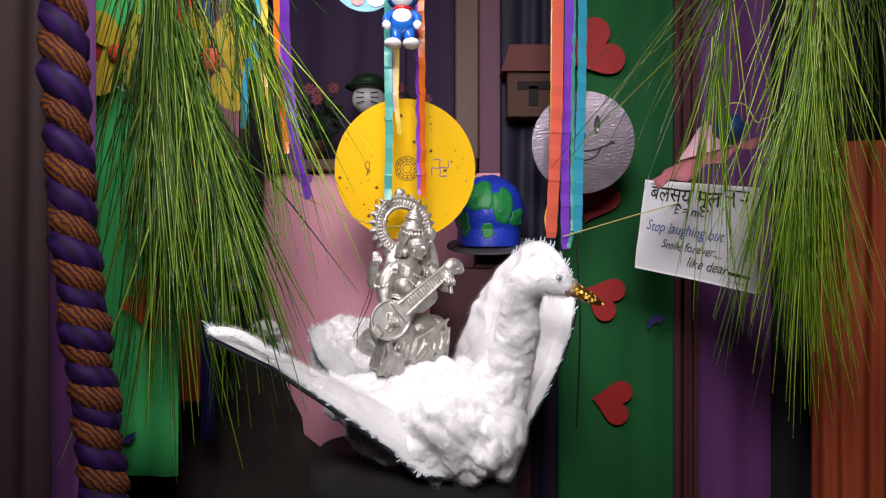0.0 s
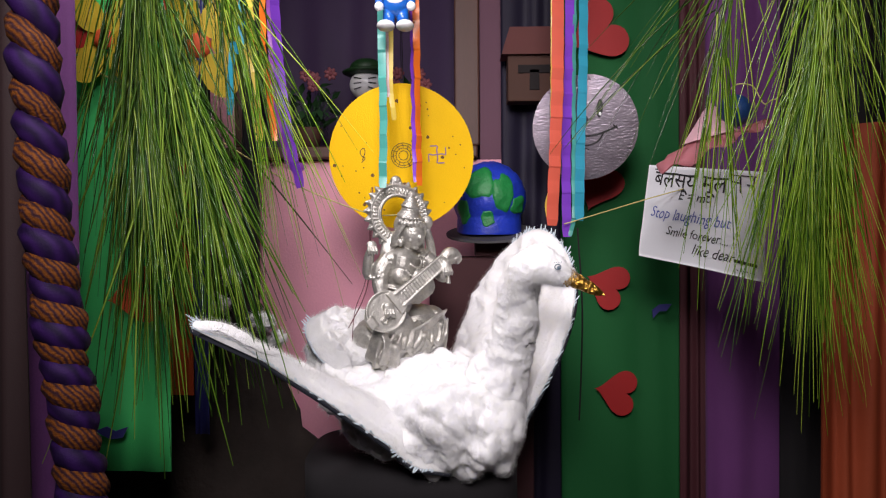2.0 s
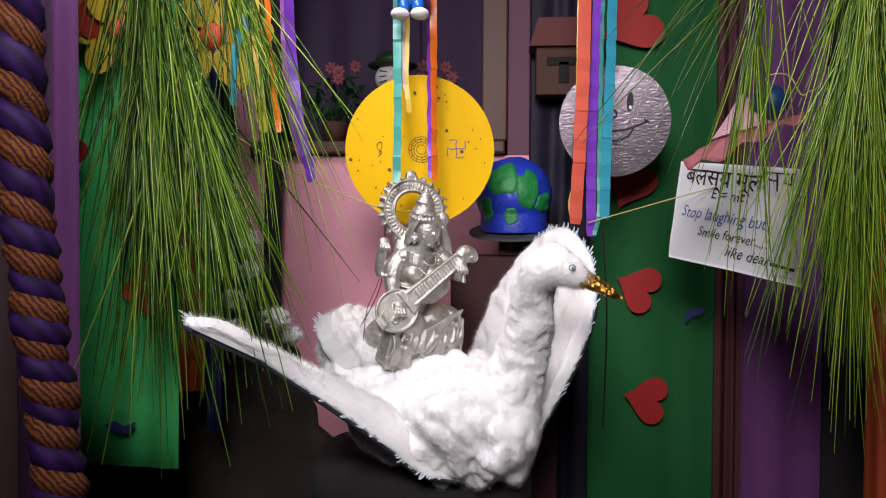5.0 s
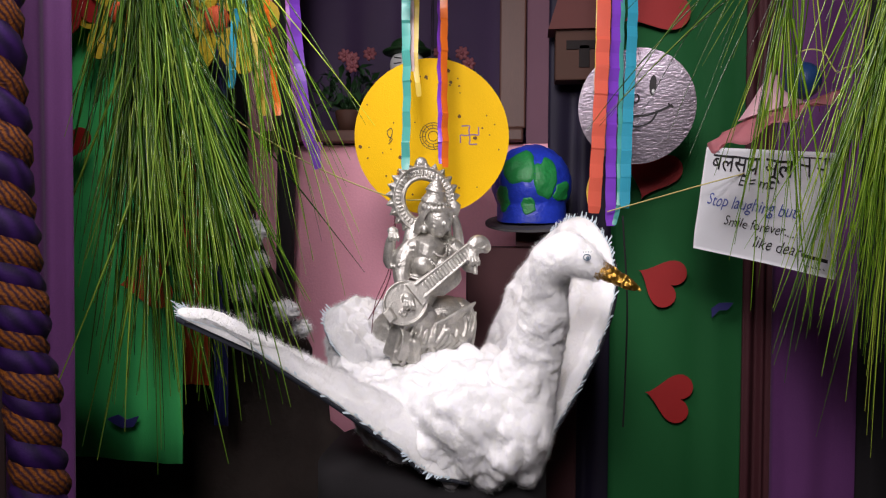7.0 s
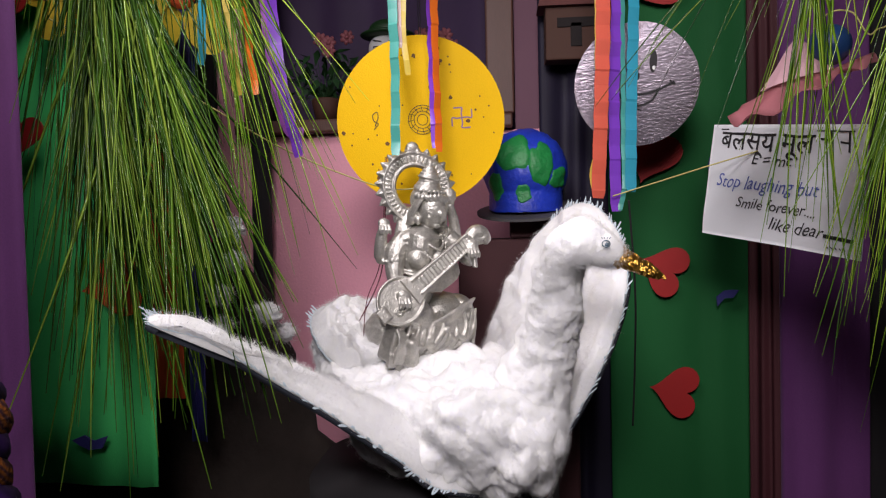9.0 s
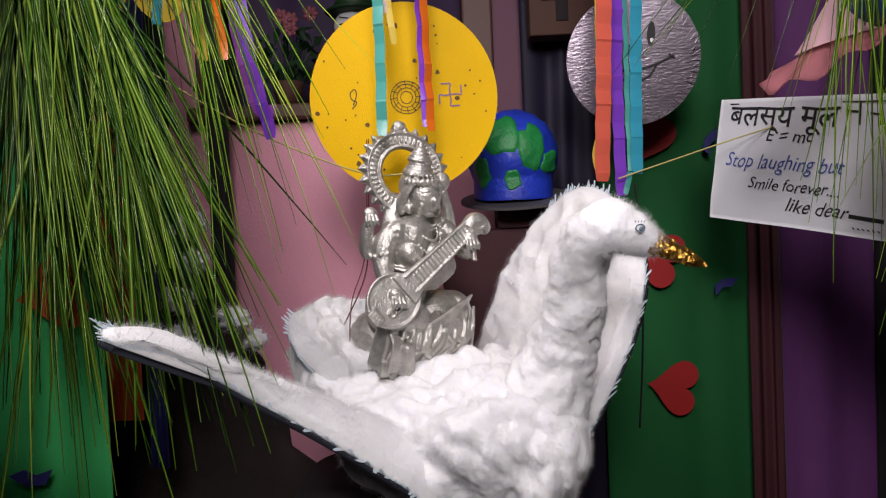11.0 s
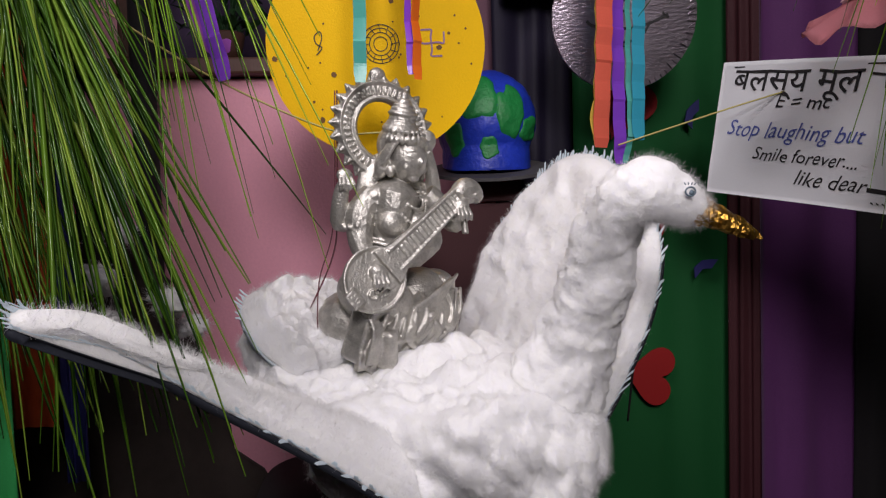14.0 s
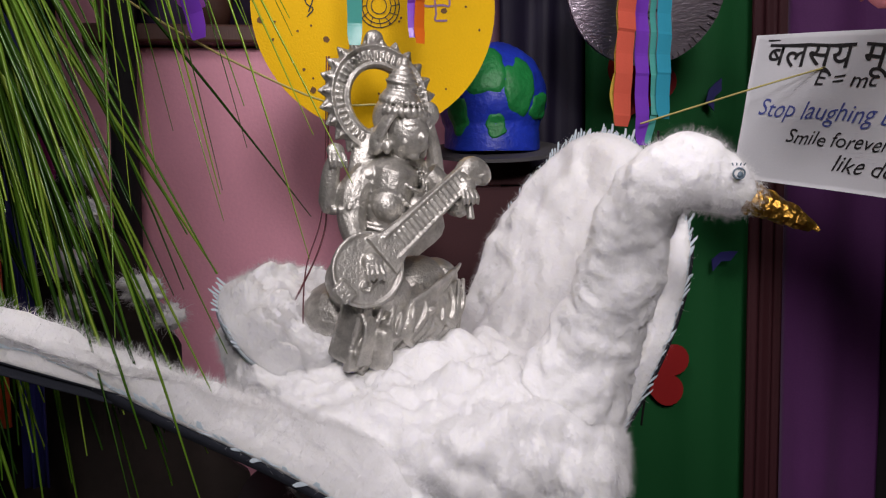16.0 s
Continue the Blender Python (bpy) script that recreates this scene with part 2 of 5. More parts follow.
def slab(bm, outline, y0, y1, index=0, m=None):
    """A flat shape in x and z, given thickness from y0 to y1."""
    m = m or Matrix.Identity(4)
    a = [bm.verts.new(m @ Vector((x, y0, z))) for x, z in outline]
    b = [bm.verts.new(m @ Vector((x, y1, z))) for x, z in outline]
    bm.faces.new(a).material_index = index
    bm.faces.new(b[::-1]).material_index = index
    for k in range(len(a)):
        n = (k + 1) % len(a)
        bm.faces.new((a[k], b[k], b[n], a[n])).material_index = index


def billow(p, scale, octaves=4):
    """Puffy noise, from about 0 to 1."""
    total, size = 0.0, 1.0
    for k in range(octaves):
        total += size * abs(noise.noise(Vector(p) * scale * 2.1**k + Vector((7.3 * k, 1.7, 3.1))))
        size *= 0.55
    return total


def wisp(p, scale):
    """Small soft clumps of wool, from about -0.5 to 0.5."""
    q = Vector(p) * scale
    q += 0.8 * Vector((noise.noise(q * 0.5), noise.noise(q * 0.5 + Vector((9, 0, 0))), noise.noise(q * 0.5 + Vector((0, 9, 0)))))
    return 0.5 * noise.noise(q) - 0.45 * abs(noise.noise(q * 0.6 + Vector((3, 1, 4)))) + 0.32 * noise.noise(q * 2.2) + 0.2 * noise.noise(q * 4.7) + 0.1


def curtain(name, a, b, z0, z1, material, label, folds=5, depth=0.02, category="curtain", lean=0.0, seed=0):
    """A hanging cloth from plan point a to b, folded, with a hem."""
    nx, nz = folds * 10 + 1, 14
    ax, bx = np.array(a), np.array(b)
    way = (bx - ax) / np.linalg.norm(bx - ax)
    side = np.array((-way[1], way[0]))
    verts, faces = [], []
    for s in (0, 1):
        for j in range(nz):
            v = j / (nz - 1)
            for i in range(nx):
                u = i / (nx - 1)
                w = u * folds + 0.9 * noise.noise(Vector((u * folds * 0.7, v * 0.8, seed * 3.7)))
                wob = math.sin(w * 2 * math.pi) * (0.55 + 0.7 * noise.noise(Vector((w * 0.8, v, seed + 9.0)))) + 0.7 * noise.noise(Vector((u * folds * 1.7, v * 2.2, seed + 5)))
                p = ax + (bx - ax) * (u + lean * (1 - v)) + side * (depth * wob * (0.6 + 0.4 * (1 - v)) + 0.003 * s)
                verts.append((p[0], p[1], z0 + (z1 - z0) * v))
    n = nx * nz
    for s in (0, 1):
        for j in range(nz - 1):
            for i in range(nx - 1):
                q = [s * n + j * nx + i, s * n + j * nx + i + 1, s * n + (j + 1) * nx + i + 1, s * n + (j + 1) * nx + i]
                faces.append(q if s else q[::-1])
    for j in range(nz - 1):
        for i in (0, nx - 1):
            q = [j * nx + i, (j + 1) * nx + i, n + (j + 1) * nx + i, n + j * nx + i]
            faces.append(q)
    for i in range(nx - 1):
        faces.append([i, i + 1, n + i + 1, n + i])
    return thing(name, mesh_of(name, verts, faces, material), label, category)


def ribbon(points, width, material, label, group, face=(0.2, -1, 0), crease=0.055, turn=0.25, seed=0, tail=True):
    """A thin satin strip that hangs along points, with soft pinches at even steps."""
    n = 150
    pts = spline(points, n)
    rnd = random.Random(seed)
    verts, faces = [], []
    length = 0.0
    front = Vector(face).normalized()
    for k in range(n):
        if k:
            length += float(np.linalg.norm(pts[k] - pts[k - 1]))
        way = Vector(pts[min(k + 1, n - 1)] - pts[max(k - 1, 0)]).normalized()
        f = (Matrix.Rotation(turn * math.sin(length * 9 + seed), 3, way) @ front)
        side = way.cross(f).normalized()
        f = side.cross(way).normalized()
        near = abs(((length / crease) % 1.0) - 0.5) * 2
        pinch = 1.0 - 0.07 * max(0.0, (near - 0.9) / 0.1)
        if tail and k > n - 5:
            pinch *= 1.0 - 0.06 * (k - n + 5)
        step = math.floor(length / crease)
        wave = 0.0040 * near * (0.5 + 0.8 * random.Random(step * 31 + seed).random()) + 0.0012 * math.sin(length * 9 + seed)
        for s in (-0.5, -0.17, 0.17, 0.5):
            for h in (0, 1):
                verts.append(Vector(pts[k]) + side * (s * width * pinch) + f * (wave + 0.0002 * (1 - 4 * s * s) + 0.0006 * h))
    for k in range(n - 1):
        for s in range(3):
            a, b = k * 8 + s * 2, (k + 1) * 8 + s * 2
            faces.append((a, a + 2, b + 2, b))
            faces.append((a + 1, b + 1, b + 3, a + 3))
        a, b = k * 8, (k + 1) * 8
        faces += [(a, b, b + 1, a + 1), (a + 6, a + 7, b + 7, b + 6)]
    return thing("ribbon", mesh_of("ribbon", verts, faces, material, False), label, "ribbon", group)


def thread(points, r, material, label, name="thread", n=40):
    bm = bmesh.new()
    tube(bm, spline(points, n), r, 5)
    return thing(name, from_bm(name, bm, material), label, "thread")


def fuzz(samples, count, length, r, seed, material, lift=0.75):
    """Fine loose fibres that stand off a cotton surface; samples are pairs of place and normal."""
    rnd = random.Random(seed)
    verts, faces = [], []
    for _ in range(count):
        p, nrm = samples[rnd.randrange(len(samples))]
        p, nrm = Vector(p), Vector(nrm)
        d = (nrm * lift + Vector((rnd.uniform(-1, 1), rnd.uniform(-1, 1), rnd.uniform(-1, 1)))).normalized()
        bend = Vector((rnd.uniform(-1, 1), rnd.uniform(-1, 1), rnd.uniform(-1, 1))) * 0.6
        size = length * rnd.uniform(0.4, 1.3)
        side = d.orthogonal().normalized() * r
        k = len(verts)
        a, b, c = p - nrm * 0.002, p + d * size * 0.5 + bend * size * 0.12, p + (d + bend).normalized() * size
        verts += [a - side, a + side, b - side * 0.8, b + side * 0.8, c]
        faces += [(k, k + 1, k + 3, k + 2), (k + 2, k + 3, k + 4)]
    return mesh_of("fuzz", verts, faces, material)


# ---- the room ----
def wall(name, x0, x1, y0, y1, z0, z1, material):
    bm = bmesh.new()
    box(bm, x0, x1, y0, y1, z0, z1)
    return thing(name, from_bm(name, bm, material, False), "", "", "", "structure")


wall("floor", -1.5, 1.7, -1.3, 2.6, -0.08, 0.0, FLOOR)
wall("ceiling", -1.5, 1.7, -1.3, 2.6, 2.5, 2.58, PLASTER)
wall("wall_north", -1.5, 1.7, 2.5, 2.6, 0.0, 2.5, PLASTER)
wall("wall_south", -1.5, 1.7, -1.4, -1.3, 0.0, 2.5, PLASTER)
wall("wall_west", -1.6, -1.5, -1.3, 2.5, 0.0, 2.5, PLASTER)
wall("wall_east", 1.7, 1.8, -1.3, 2.5, 0.0, 2.5, PLASTER)

# the pink wall with an opening above a sill
bm = bmesh.new()
box(bm, -0.70, 0.20, 2.10, 2.18, 0.0, 1.575)
box(bm, -0.70, -0.60, 2.10, 2.18, 1.575, 2.5)
thing("wall_pink", from_bm("wall_pink", bm, PINK_WALL, False), "", "", "", "structure")
# Pier of the same pink wall, coloured dark to stand for shade.
wall("wall_pier", 0.108, 0.20, 2.10, 2.18, 1.576, 2.5, PINK_SHADED)
window = base("window_1", -0.26, 2.12, 1.575, "brown wooden window frame in a pink wall", "window", "", "structure")
for nm, b in (("sill", (-0.62, 0.10, 2.06, 2.20, 1.578, 1.612)), ("jamb", (-0.60, -0.555, 2.08, 2.19, 1.614, 2.497)), ("jamb", (0.035, 0.106, 2.08, 2.19, 1.614, 2.497))):
    bm = bmesh.new()
    box(bm, *b, bevel=0.005)
    part(nm, from_bm(nm, bm, WOOD, False), window)
curtain("curtain", (-0.75, 2.36), (0.25, 2.36), 1.0, 2.48, DARK_PURPLE, "dark purple cloth hanging behind the window opening", 5, 0.02, seed=1)
curtain("curtain", (0.165, 2.05), (0.335, 2.05), 0.02, 2.48, NAVY, "narrow navy cloth hanging beside the pink wall", 2, 0.016, seed=2)
curtain("curtain", (0.325, 2.0), (0.66, 1.985), 0.02, 2.48, GREEN_CLOTH, "plain green cloth backdrop with red paper hearts", 2, 0.008, seed=3)
curtain("curtain", (0.635, 1.95), (0.72, 1.95), 0.02, 2.48, MAROON, "narrow maroon cloth hanging beside green cloth", 2, 0.012, seed=4)
curtain("curtain", (0.70, 1.94), (0.89, 1.90), 0.02, 2.48, PURPLE_CLOTH, "purple cloth hanging in soft folds", 2, 0.012, seed=5)
curtain("curtain", (0.87, 1.88), (1.05, 1.80), 0.02, 2.48, BLACK_CLOTH, "black cloth hanging in folds", 3, 0.02, seed=6)
curtain("curtain", (0.86, 1.66), (1.02, 1.62), 0.02, 1.60, ORANGE_CLOTH, "orange-red cloth hanging in folds", 3, 0.02, seed=7)
curtain("curtain", (1.03, 1.6), (1.25, 1.3), 0.02, 2.48, BLACK_CLOTH, "black cloth closing the side of the display", 4, 0.02, seed=8)
curtain("curtain", (-0.92, 1.44), (-0.525, 1.40), 0.90, 2.48, GREEN_SHEET, "bright green paper sheet hung as a backdrop", 4, 0.006, seed=9)
curtain("curtain", (-0.78, 1.06), (-0.55, 1.12), 0.02, 2.48, PURPLE_CLOTH, "purple cloth hanging in folds beside the green sheet", 4, 0.016, seed=10)
curtain("curtain", (-0.86, 0.98), (-0.535, 0.95), 0.02, 2.48, DARK_MAROON, "dark maroon cloth hanging at the edge of the display", 5, 0.016, seed=11)
curtain("curtain", (-1.0, 1.75), (-0.66, 2.05), 0.02, 2.48, BLACK_CLOTH, "black cloth hanging at the back of the display", 5, 0.02, seed=12)


def disc_outline(r, n=48, squash=1.0):
    return [(r * math.cos(2 * math.pi * k / n), squash * r * math.sin(2 * math.pi * k / n)) for k in range(n)]


def heart_outline(r):
    out = []
    for k in range(40):
        a = 2 * math.pi * k / 40
        out.append((r * 16 * math.sin(a) ** 3 / 16, r * (13 * math.cos(a) - 5 * math.cos(2 * a) - 2 * math.cos(3 * a) - math.cos(4 * a)) / 16))
    return out


def cutout(name, place, outline, material, label, category, turn=0.0, yaw=0.0, thick=0.003, group="paper cut-outs"):
    bm = bmesh.new()
    slab(bm, outline, -thick / 2, thick / 2, 0, pose(*place, 0, 0, yaw) @ pose(0, 0, 0, 0, turn, 0))
    return thing(name, from_bm(name, bm, material, False), label, category, group)


HEART = "red paper heart pinned on the green cloth"
cutout("paper_heart", (0.450, 1.972, 1.215), heart_outline(0.062), RED, HEART, "heart", 115)
cutout("paper_heart", (0.425, 1.970, 1.905), heart_outline(0.085), RED, HEART, "heart", 60)
cutout("paper_heart", (0.420, 1.970, 1.490), heart_outline(0.07), RED, HEART, "heart", 20)
cutout("paper_heart", (0.475, 1.970, 0.925), heart_outline(0.062), RED, HEART, "heart", 100)
cutout("paper_heart", (-0.715, 1.385, 1.750), heart_outline(0.062), RED, "red paper heart pinned on the green sheet", "heart", 160)
cutout("paper_heart", (-0.578, 1.385, 1.245), heart_outline(0.055), ORANGE_PAPER, "orange-red paper heart on the green sheet", "heart", 80)
cutout("paper_heart", (-0.735, 1.39, 1.50), heart_outline(0.040), RED, "red paper heart pinned on the green sheet", "heart", 10)
LEAFLET = [(-0.032, 0.0), (-0.012, 0.012), (0.006, 0.006), (0.028, 0.018), (0.022, -0.004), (0.0, -0.011), (-0.018, -0.006)]
cutout("paper_bird", (0.585, 1.955, 1.155), LEAFLET, BLUE_PAPER, "dark blue paper bird pinned on the green cloth", "bird", 160)
cutout("paper_bird", (0.560, 1.955, 1.47), LEAFLET, BLUE_PAPER, "dark blue paper bird pinned on the green cloth", "bird", 120)
cutout("paper_bird", (-0.63, 1.385, 0.98), LEAFLET, BLUE_PAPER, "dark blue paper bird pinned on the green sheet", "bird", 10)
curtain("cloth_strip", (-0.585, 1.49), (-0.525, 1.49), 1.03, 2.48, ORANGE_PAPER, "orange-red crepe strip hanging beside the green sheet", 2, 0.006, "strip", 0.25, 21)
curtain("cloth_strip", (-0.535, 1.56), (-0.505, 1.56), 0.93, 2.48, BLUE_PAPER, "dark blue crepe strip hanging behind the pine branch", 2, 0.006, "strip", 0.1, 22)
cutout("paper_petal", (-0.625, 1.80, 1.365), disc_outline(0.075, 20, 0.5), MAGENTA, "magenta paper petal on the dark backdrop", "petal", 55)


# ---- dark rock with tufts of cotton ----
def rock():
    verts, faces = [], []
    n, h = 48, 34
    for j in range(h):
        v = j / (h - 1)
        for i in range(n):
            a = 2 * math.pi * i / n
            r = (0.60 * (1 - v) ** 0.9 + 0.03)
            p = Vector((-0.62 + 0.95 * r * math.cos(a), 1.83 + 0.32 * r * math.sin(a), 1.44 * v))
            bump = billow(p, 6, 3) * 0.07 - 0.03
            verts.append((p.x + bump * math.cos(a), p.y + 0.5 * bump * math.sin(a), p.z))
    for j in range(h - 1):
        for i in range(n):
            faces.append((j * n + i, j * n + (i + 1) % n, (j + 1) * n + (i + 1) % n, (j + 1) * n + i))
    faces.append(tuple((h - 1) * n + i for i in range(n)))
    return thing("rock", mesh_of("rock", verts, faces, ROCK), "dark brown crumpled paper rock on the floor", "rock")


rock()


def puff(place, radii, seed, group="cotton tufts", label="small white cotton tuft on the dark rock"):
    bm = bmesh.new()
    bmesh.ops.create_icosphere(bm, subdivisions=4, radius=1.0)
    samples = []
    for v in bm.verts:
        d = v.co.normalized()
        s = 0.65 + 0.75 * billow(d + Vector((seed * 3.1, 0, 0)), 1.6, 4)
        v.co = Vector((d.x * radii[0], d.y * radii[1], d.z * radii[2])) * s + Vector(place)
        samples.append((v.co.copy(), d))
    tuft = base("cotton_tuft", *place, label, "cotton", group)
    part("wad", from_bm("wad", bm, COTTON), tuft)
    part("fuzz", fuzz(samples, 500, 0.016, 0.00025, seed, FIBRE), tuft, "", "stuff")


for k, (x, z, r) in enumerate(((-0.49, 1.335, 0.030), (-0.475, 1.27, 0.024), (-0.56, 1.25, 0.026), (-0.52, 1.20, 0.032), (-0.505, 1.14, 0.022), (-0.405, 1.165, 0.030), (-0.385, 1.12, 0.024))):
    puff((x, 1.68 - 0.02 * (k % 3), z), (r * 0.85, r * 0.5, r * 0.7), k + 1)
thing_pole = bmesh.new()
tube(thing_pole, [(-0.545, 2.02, 0.0), (-0.54, 2.02, 1.2), (-0.525, 2.02, 2.49)], [0.026, 0.024, 0.024], 14)
thing("post", from_bm("post", thing_pole, BLACK_CLOTH), "dark cloth-wrapped post beside the pink wall", "post")


# ---- stand of the swan ----
def stand():
    verts, faces = [], []
    n, h = 96, 20
    for j in range(h):
        v = j / (h - 1)
        for i in range(n):
            a = 2 * math.pi * i / n
            c, s = math.cos(a), math.sin(a)
            k = (abs(c) ** 4 + abs(s) ** 4) ** -0.25
            fold = 1 + (0.05 * math.sin(a * 13) + 0.03 * math.sin(a * 29)) * (1 - v)
            verts.append((-0.06 + 0.21 * k * c * fold, 1.50 + 0.17 * k * s * fold, 0.915 * v))
    for j in range(h - 1):
        for i in range(n):
            faces.append((j * n + i, j * n + (i + 1) % n, (j + 1) * n + (i + 1) % n, (j + 1) * n + i))
    faces.append(tuple((h - 1) * n + i for i in range(n)))
    return thing("stand", mesh_of("stand", verts, faces, BLACK_CLOTH), "stand draped to the floor with black cloth", "stand")


stand()


# ---- swan ----
swan = base("swan", -0.02, 1.42, 0.93, "white cotton-wool swan with raised fringed wings on a black stand", "swan")


def plump(name, points, radii, parent, sides=80, steps=150, puffy=0.03, scale=13, fibres=7000, seed=1, label="", fluff=0.014):
    """A cotton body: a tube of changing girth with puffs."""
    line = spline(points, steps)
    girth = spline([(*r, 0) for r in radii], steps)
    verts, faces, samples = [], [], []
    up = Vector((0, 0, 1))
    side = None
    for k in range(steps):
        way = Vector(line[min(k + 1, steps - 1)] - line[max(k - 1, 0)]).normalized()
        if side is None:
            side = way.cross(up).normalized()
        side = (side - way * side.dot(way)).normalized()
        other = side.cross(way)
        for i in range(sides):
            a = 2 * math.pi * i / sides
            d = math.cos(a) * side + math.sin(a) * other
            p = Vector(line[k]) + math.cos(a) * side * girth[k][0] + math.sin(a) * other * girth[k][1]
            soft = min(1.0, max(girth[k][0], 0.01) / 0.07)
            q = p + d * ((billow(p, scale, 2) - 0.3) * puffy * 2 * soft + wisp(p, 30) * fluff * soft)
            verts.append(q)
            samples.append((q, d))
    for k in range(steps - 1):
        for i in range(sides):
            faces.append((k * sides + i, k * sides + (i + 1) % sides, (k + 1) * sides + (i + 1) % sides, (k + 1) * sides + i))
    faces += [tuple(range(sides)), tuple((steps - 1) * sides + i for i in range(sides))]
    ob = part(name, mesh_of(name, verts, faces, COTTON), parent, label)
    part("fuzz", fuzz(samples, fibres, 0.010, 0.00010, seed, FIBRE, 0.35), ob, "", "stuff")
    return ob


plump("body", [(-0.265, 1.51, 1.11), (-0.21, 1.49, 1.075), (-0.12, 1.44, 1.025), (-0.02, 1.39, 1.005), (0.06, 1.355, 1.010), (0.115, 1.335, 1.03), (0.145, 1.325, 1.05)],
      [(0.012, 0.01), (0.068, 0.046), (0.105, 0.070), (0.110, 0.090), (0.095, 0.098), (0.06, 0.07), (0.008, 0.008)], swan, 150, 230, 0.026, 10, 90000, 3, "", 0.013)
plump("back", [(-0.285, 1.545, 1.125), (-0.22, 1.535, 1.090), (-0.13, 1.515, 1.055), (-0.03, 1.495, 1.045), (0.04, 1.465, 1.066), (0.085, 1.440, 1.095)],
      [(0.012, 0.01), (0.085, 0.062), (0.105, 0.060), (0.105, 0.056), (0.075, 0.056), (0.01, 0.01)], swan, 120, 160, 0.022, 11, 40000, 8, "", 0.013)
plump("neck", [(0.03, 1.395, 0.975), (0.082, 1.38, 1.035), (0.114, 1.360, 1.10), (0.135, 1.332, 1.17), (0.140, 1.298, 1.232), (0.144, 1.264, 1.280), (0.162, 1.240, 1.303), (0.188, 1.231, 1.298), (0.211, 1.226, 1.286), (0.226, 1.224, 1.279)],
      [(0.03, 0.03), (0.068, 0.068), (0.054, 0.054), (0.042, 0.042), (0.037, 0.037), (0.034, 0.034), (0.032, 0.032), (0.028, 0.029), (0.020, 0.021), (0.008, 0.008)], swan, 96, 200, 0.010, 14, 30000, 4, "", 0.014)

bm = bmesh.new()
tube(bm, spline([(0.213, 1.226, 1.285), (0.230, 1.222, 1.278), (0.251, 1.216, 1.267), (0.275, 1.211, 1.254)], 22), list(np.interp(np.linspace(0, 1, 22), [0, 0.25, 0.8, 1], [0.017, 0.015, 0.009, 0.002])), 14, 0, 0.8)
for v in bm.verts:
    v.co += Vector((0, 0, 1)) * 0.003 * noise.noise(v.co * 190) + Vector((0, 1, 0)) * 0.003 * noise.noise(v.co * 170)
part("beak", from_bm("beak", bm, GOLD, False), swan, "crinkled gold foil beak")
for dy in (-1, 1):
    bm = bmesh.new()
    c = Vector((0.1965, 1.229 + dy * 0.0275, 1.302))
    blob(bm, c, (0.0062, 0.0022, 0.0050), (0, 20, 12 * -dy), 0, 2)
    eye = part("eye", from_bm("eye", bm, TOY_WHITE), swan, "white eye with a drawn dark ring")
    bm = bmesh.new()
    ring = [(c.x + 0.0050 * math.cos(a), c.y + dy * 0.0022, c.z + 0.0043 * math.sin(a)) for a in np.linspace(0, 2 * math.pi, 25)]
    tube(bm, ring, 0.0008, 5)
    blob(bm, c + Vector((0.001, dy * 0.0022, -0.001)), (0.0030, 0.0012, 0.0030), (0, 0, 0), 0, 1)
    for k in range(4):
        s = c + Vector((0.003 * (k - 1.5), dy * 0.001, 0.0065))
        tube(bm, [s, s + Vector((0.001 * (k - 1.0), 0, 0.0022))], 0.0006, 4)
    part("pupil", from_bm("pupil", bm, EYE_BLUE), eye, "grey-blue drawn iris and lashes")


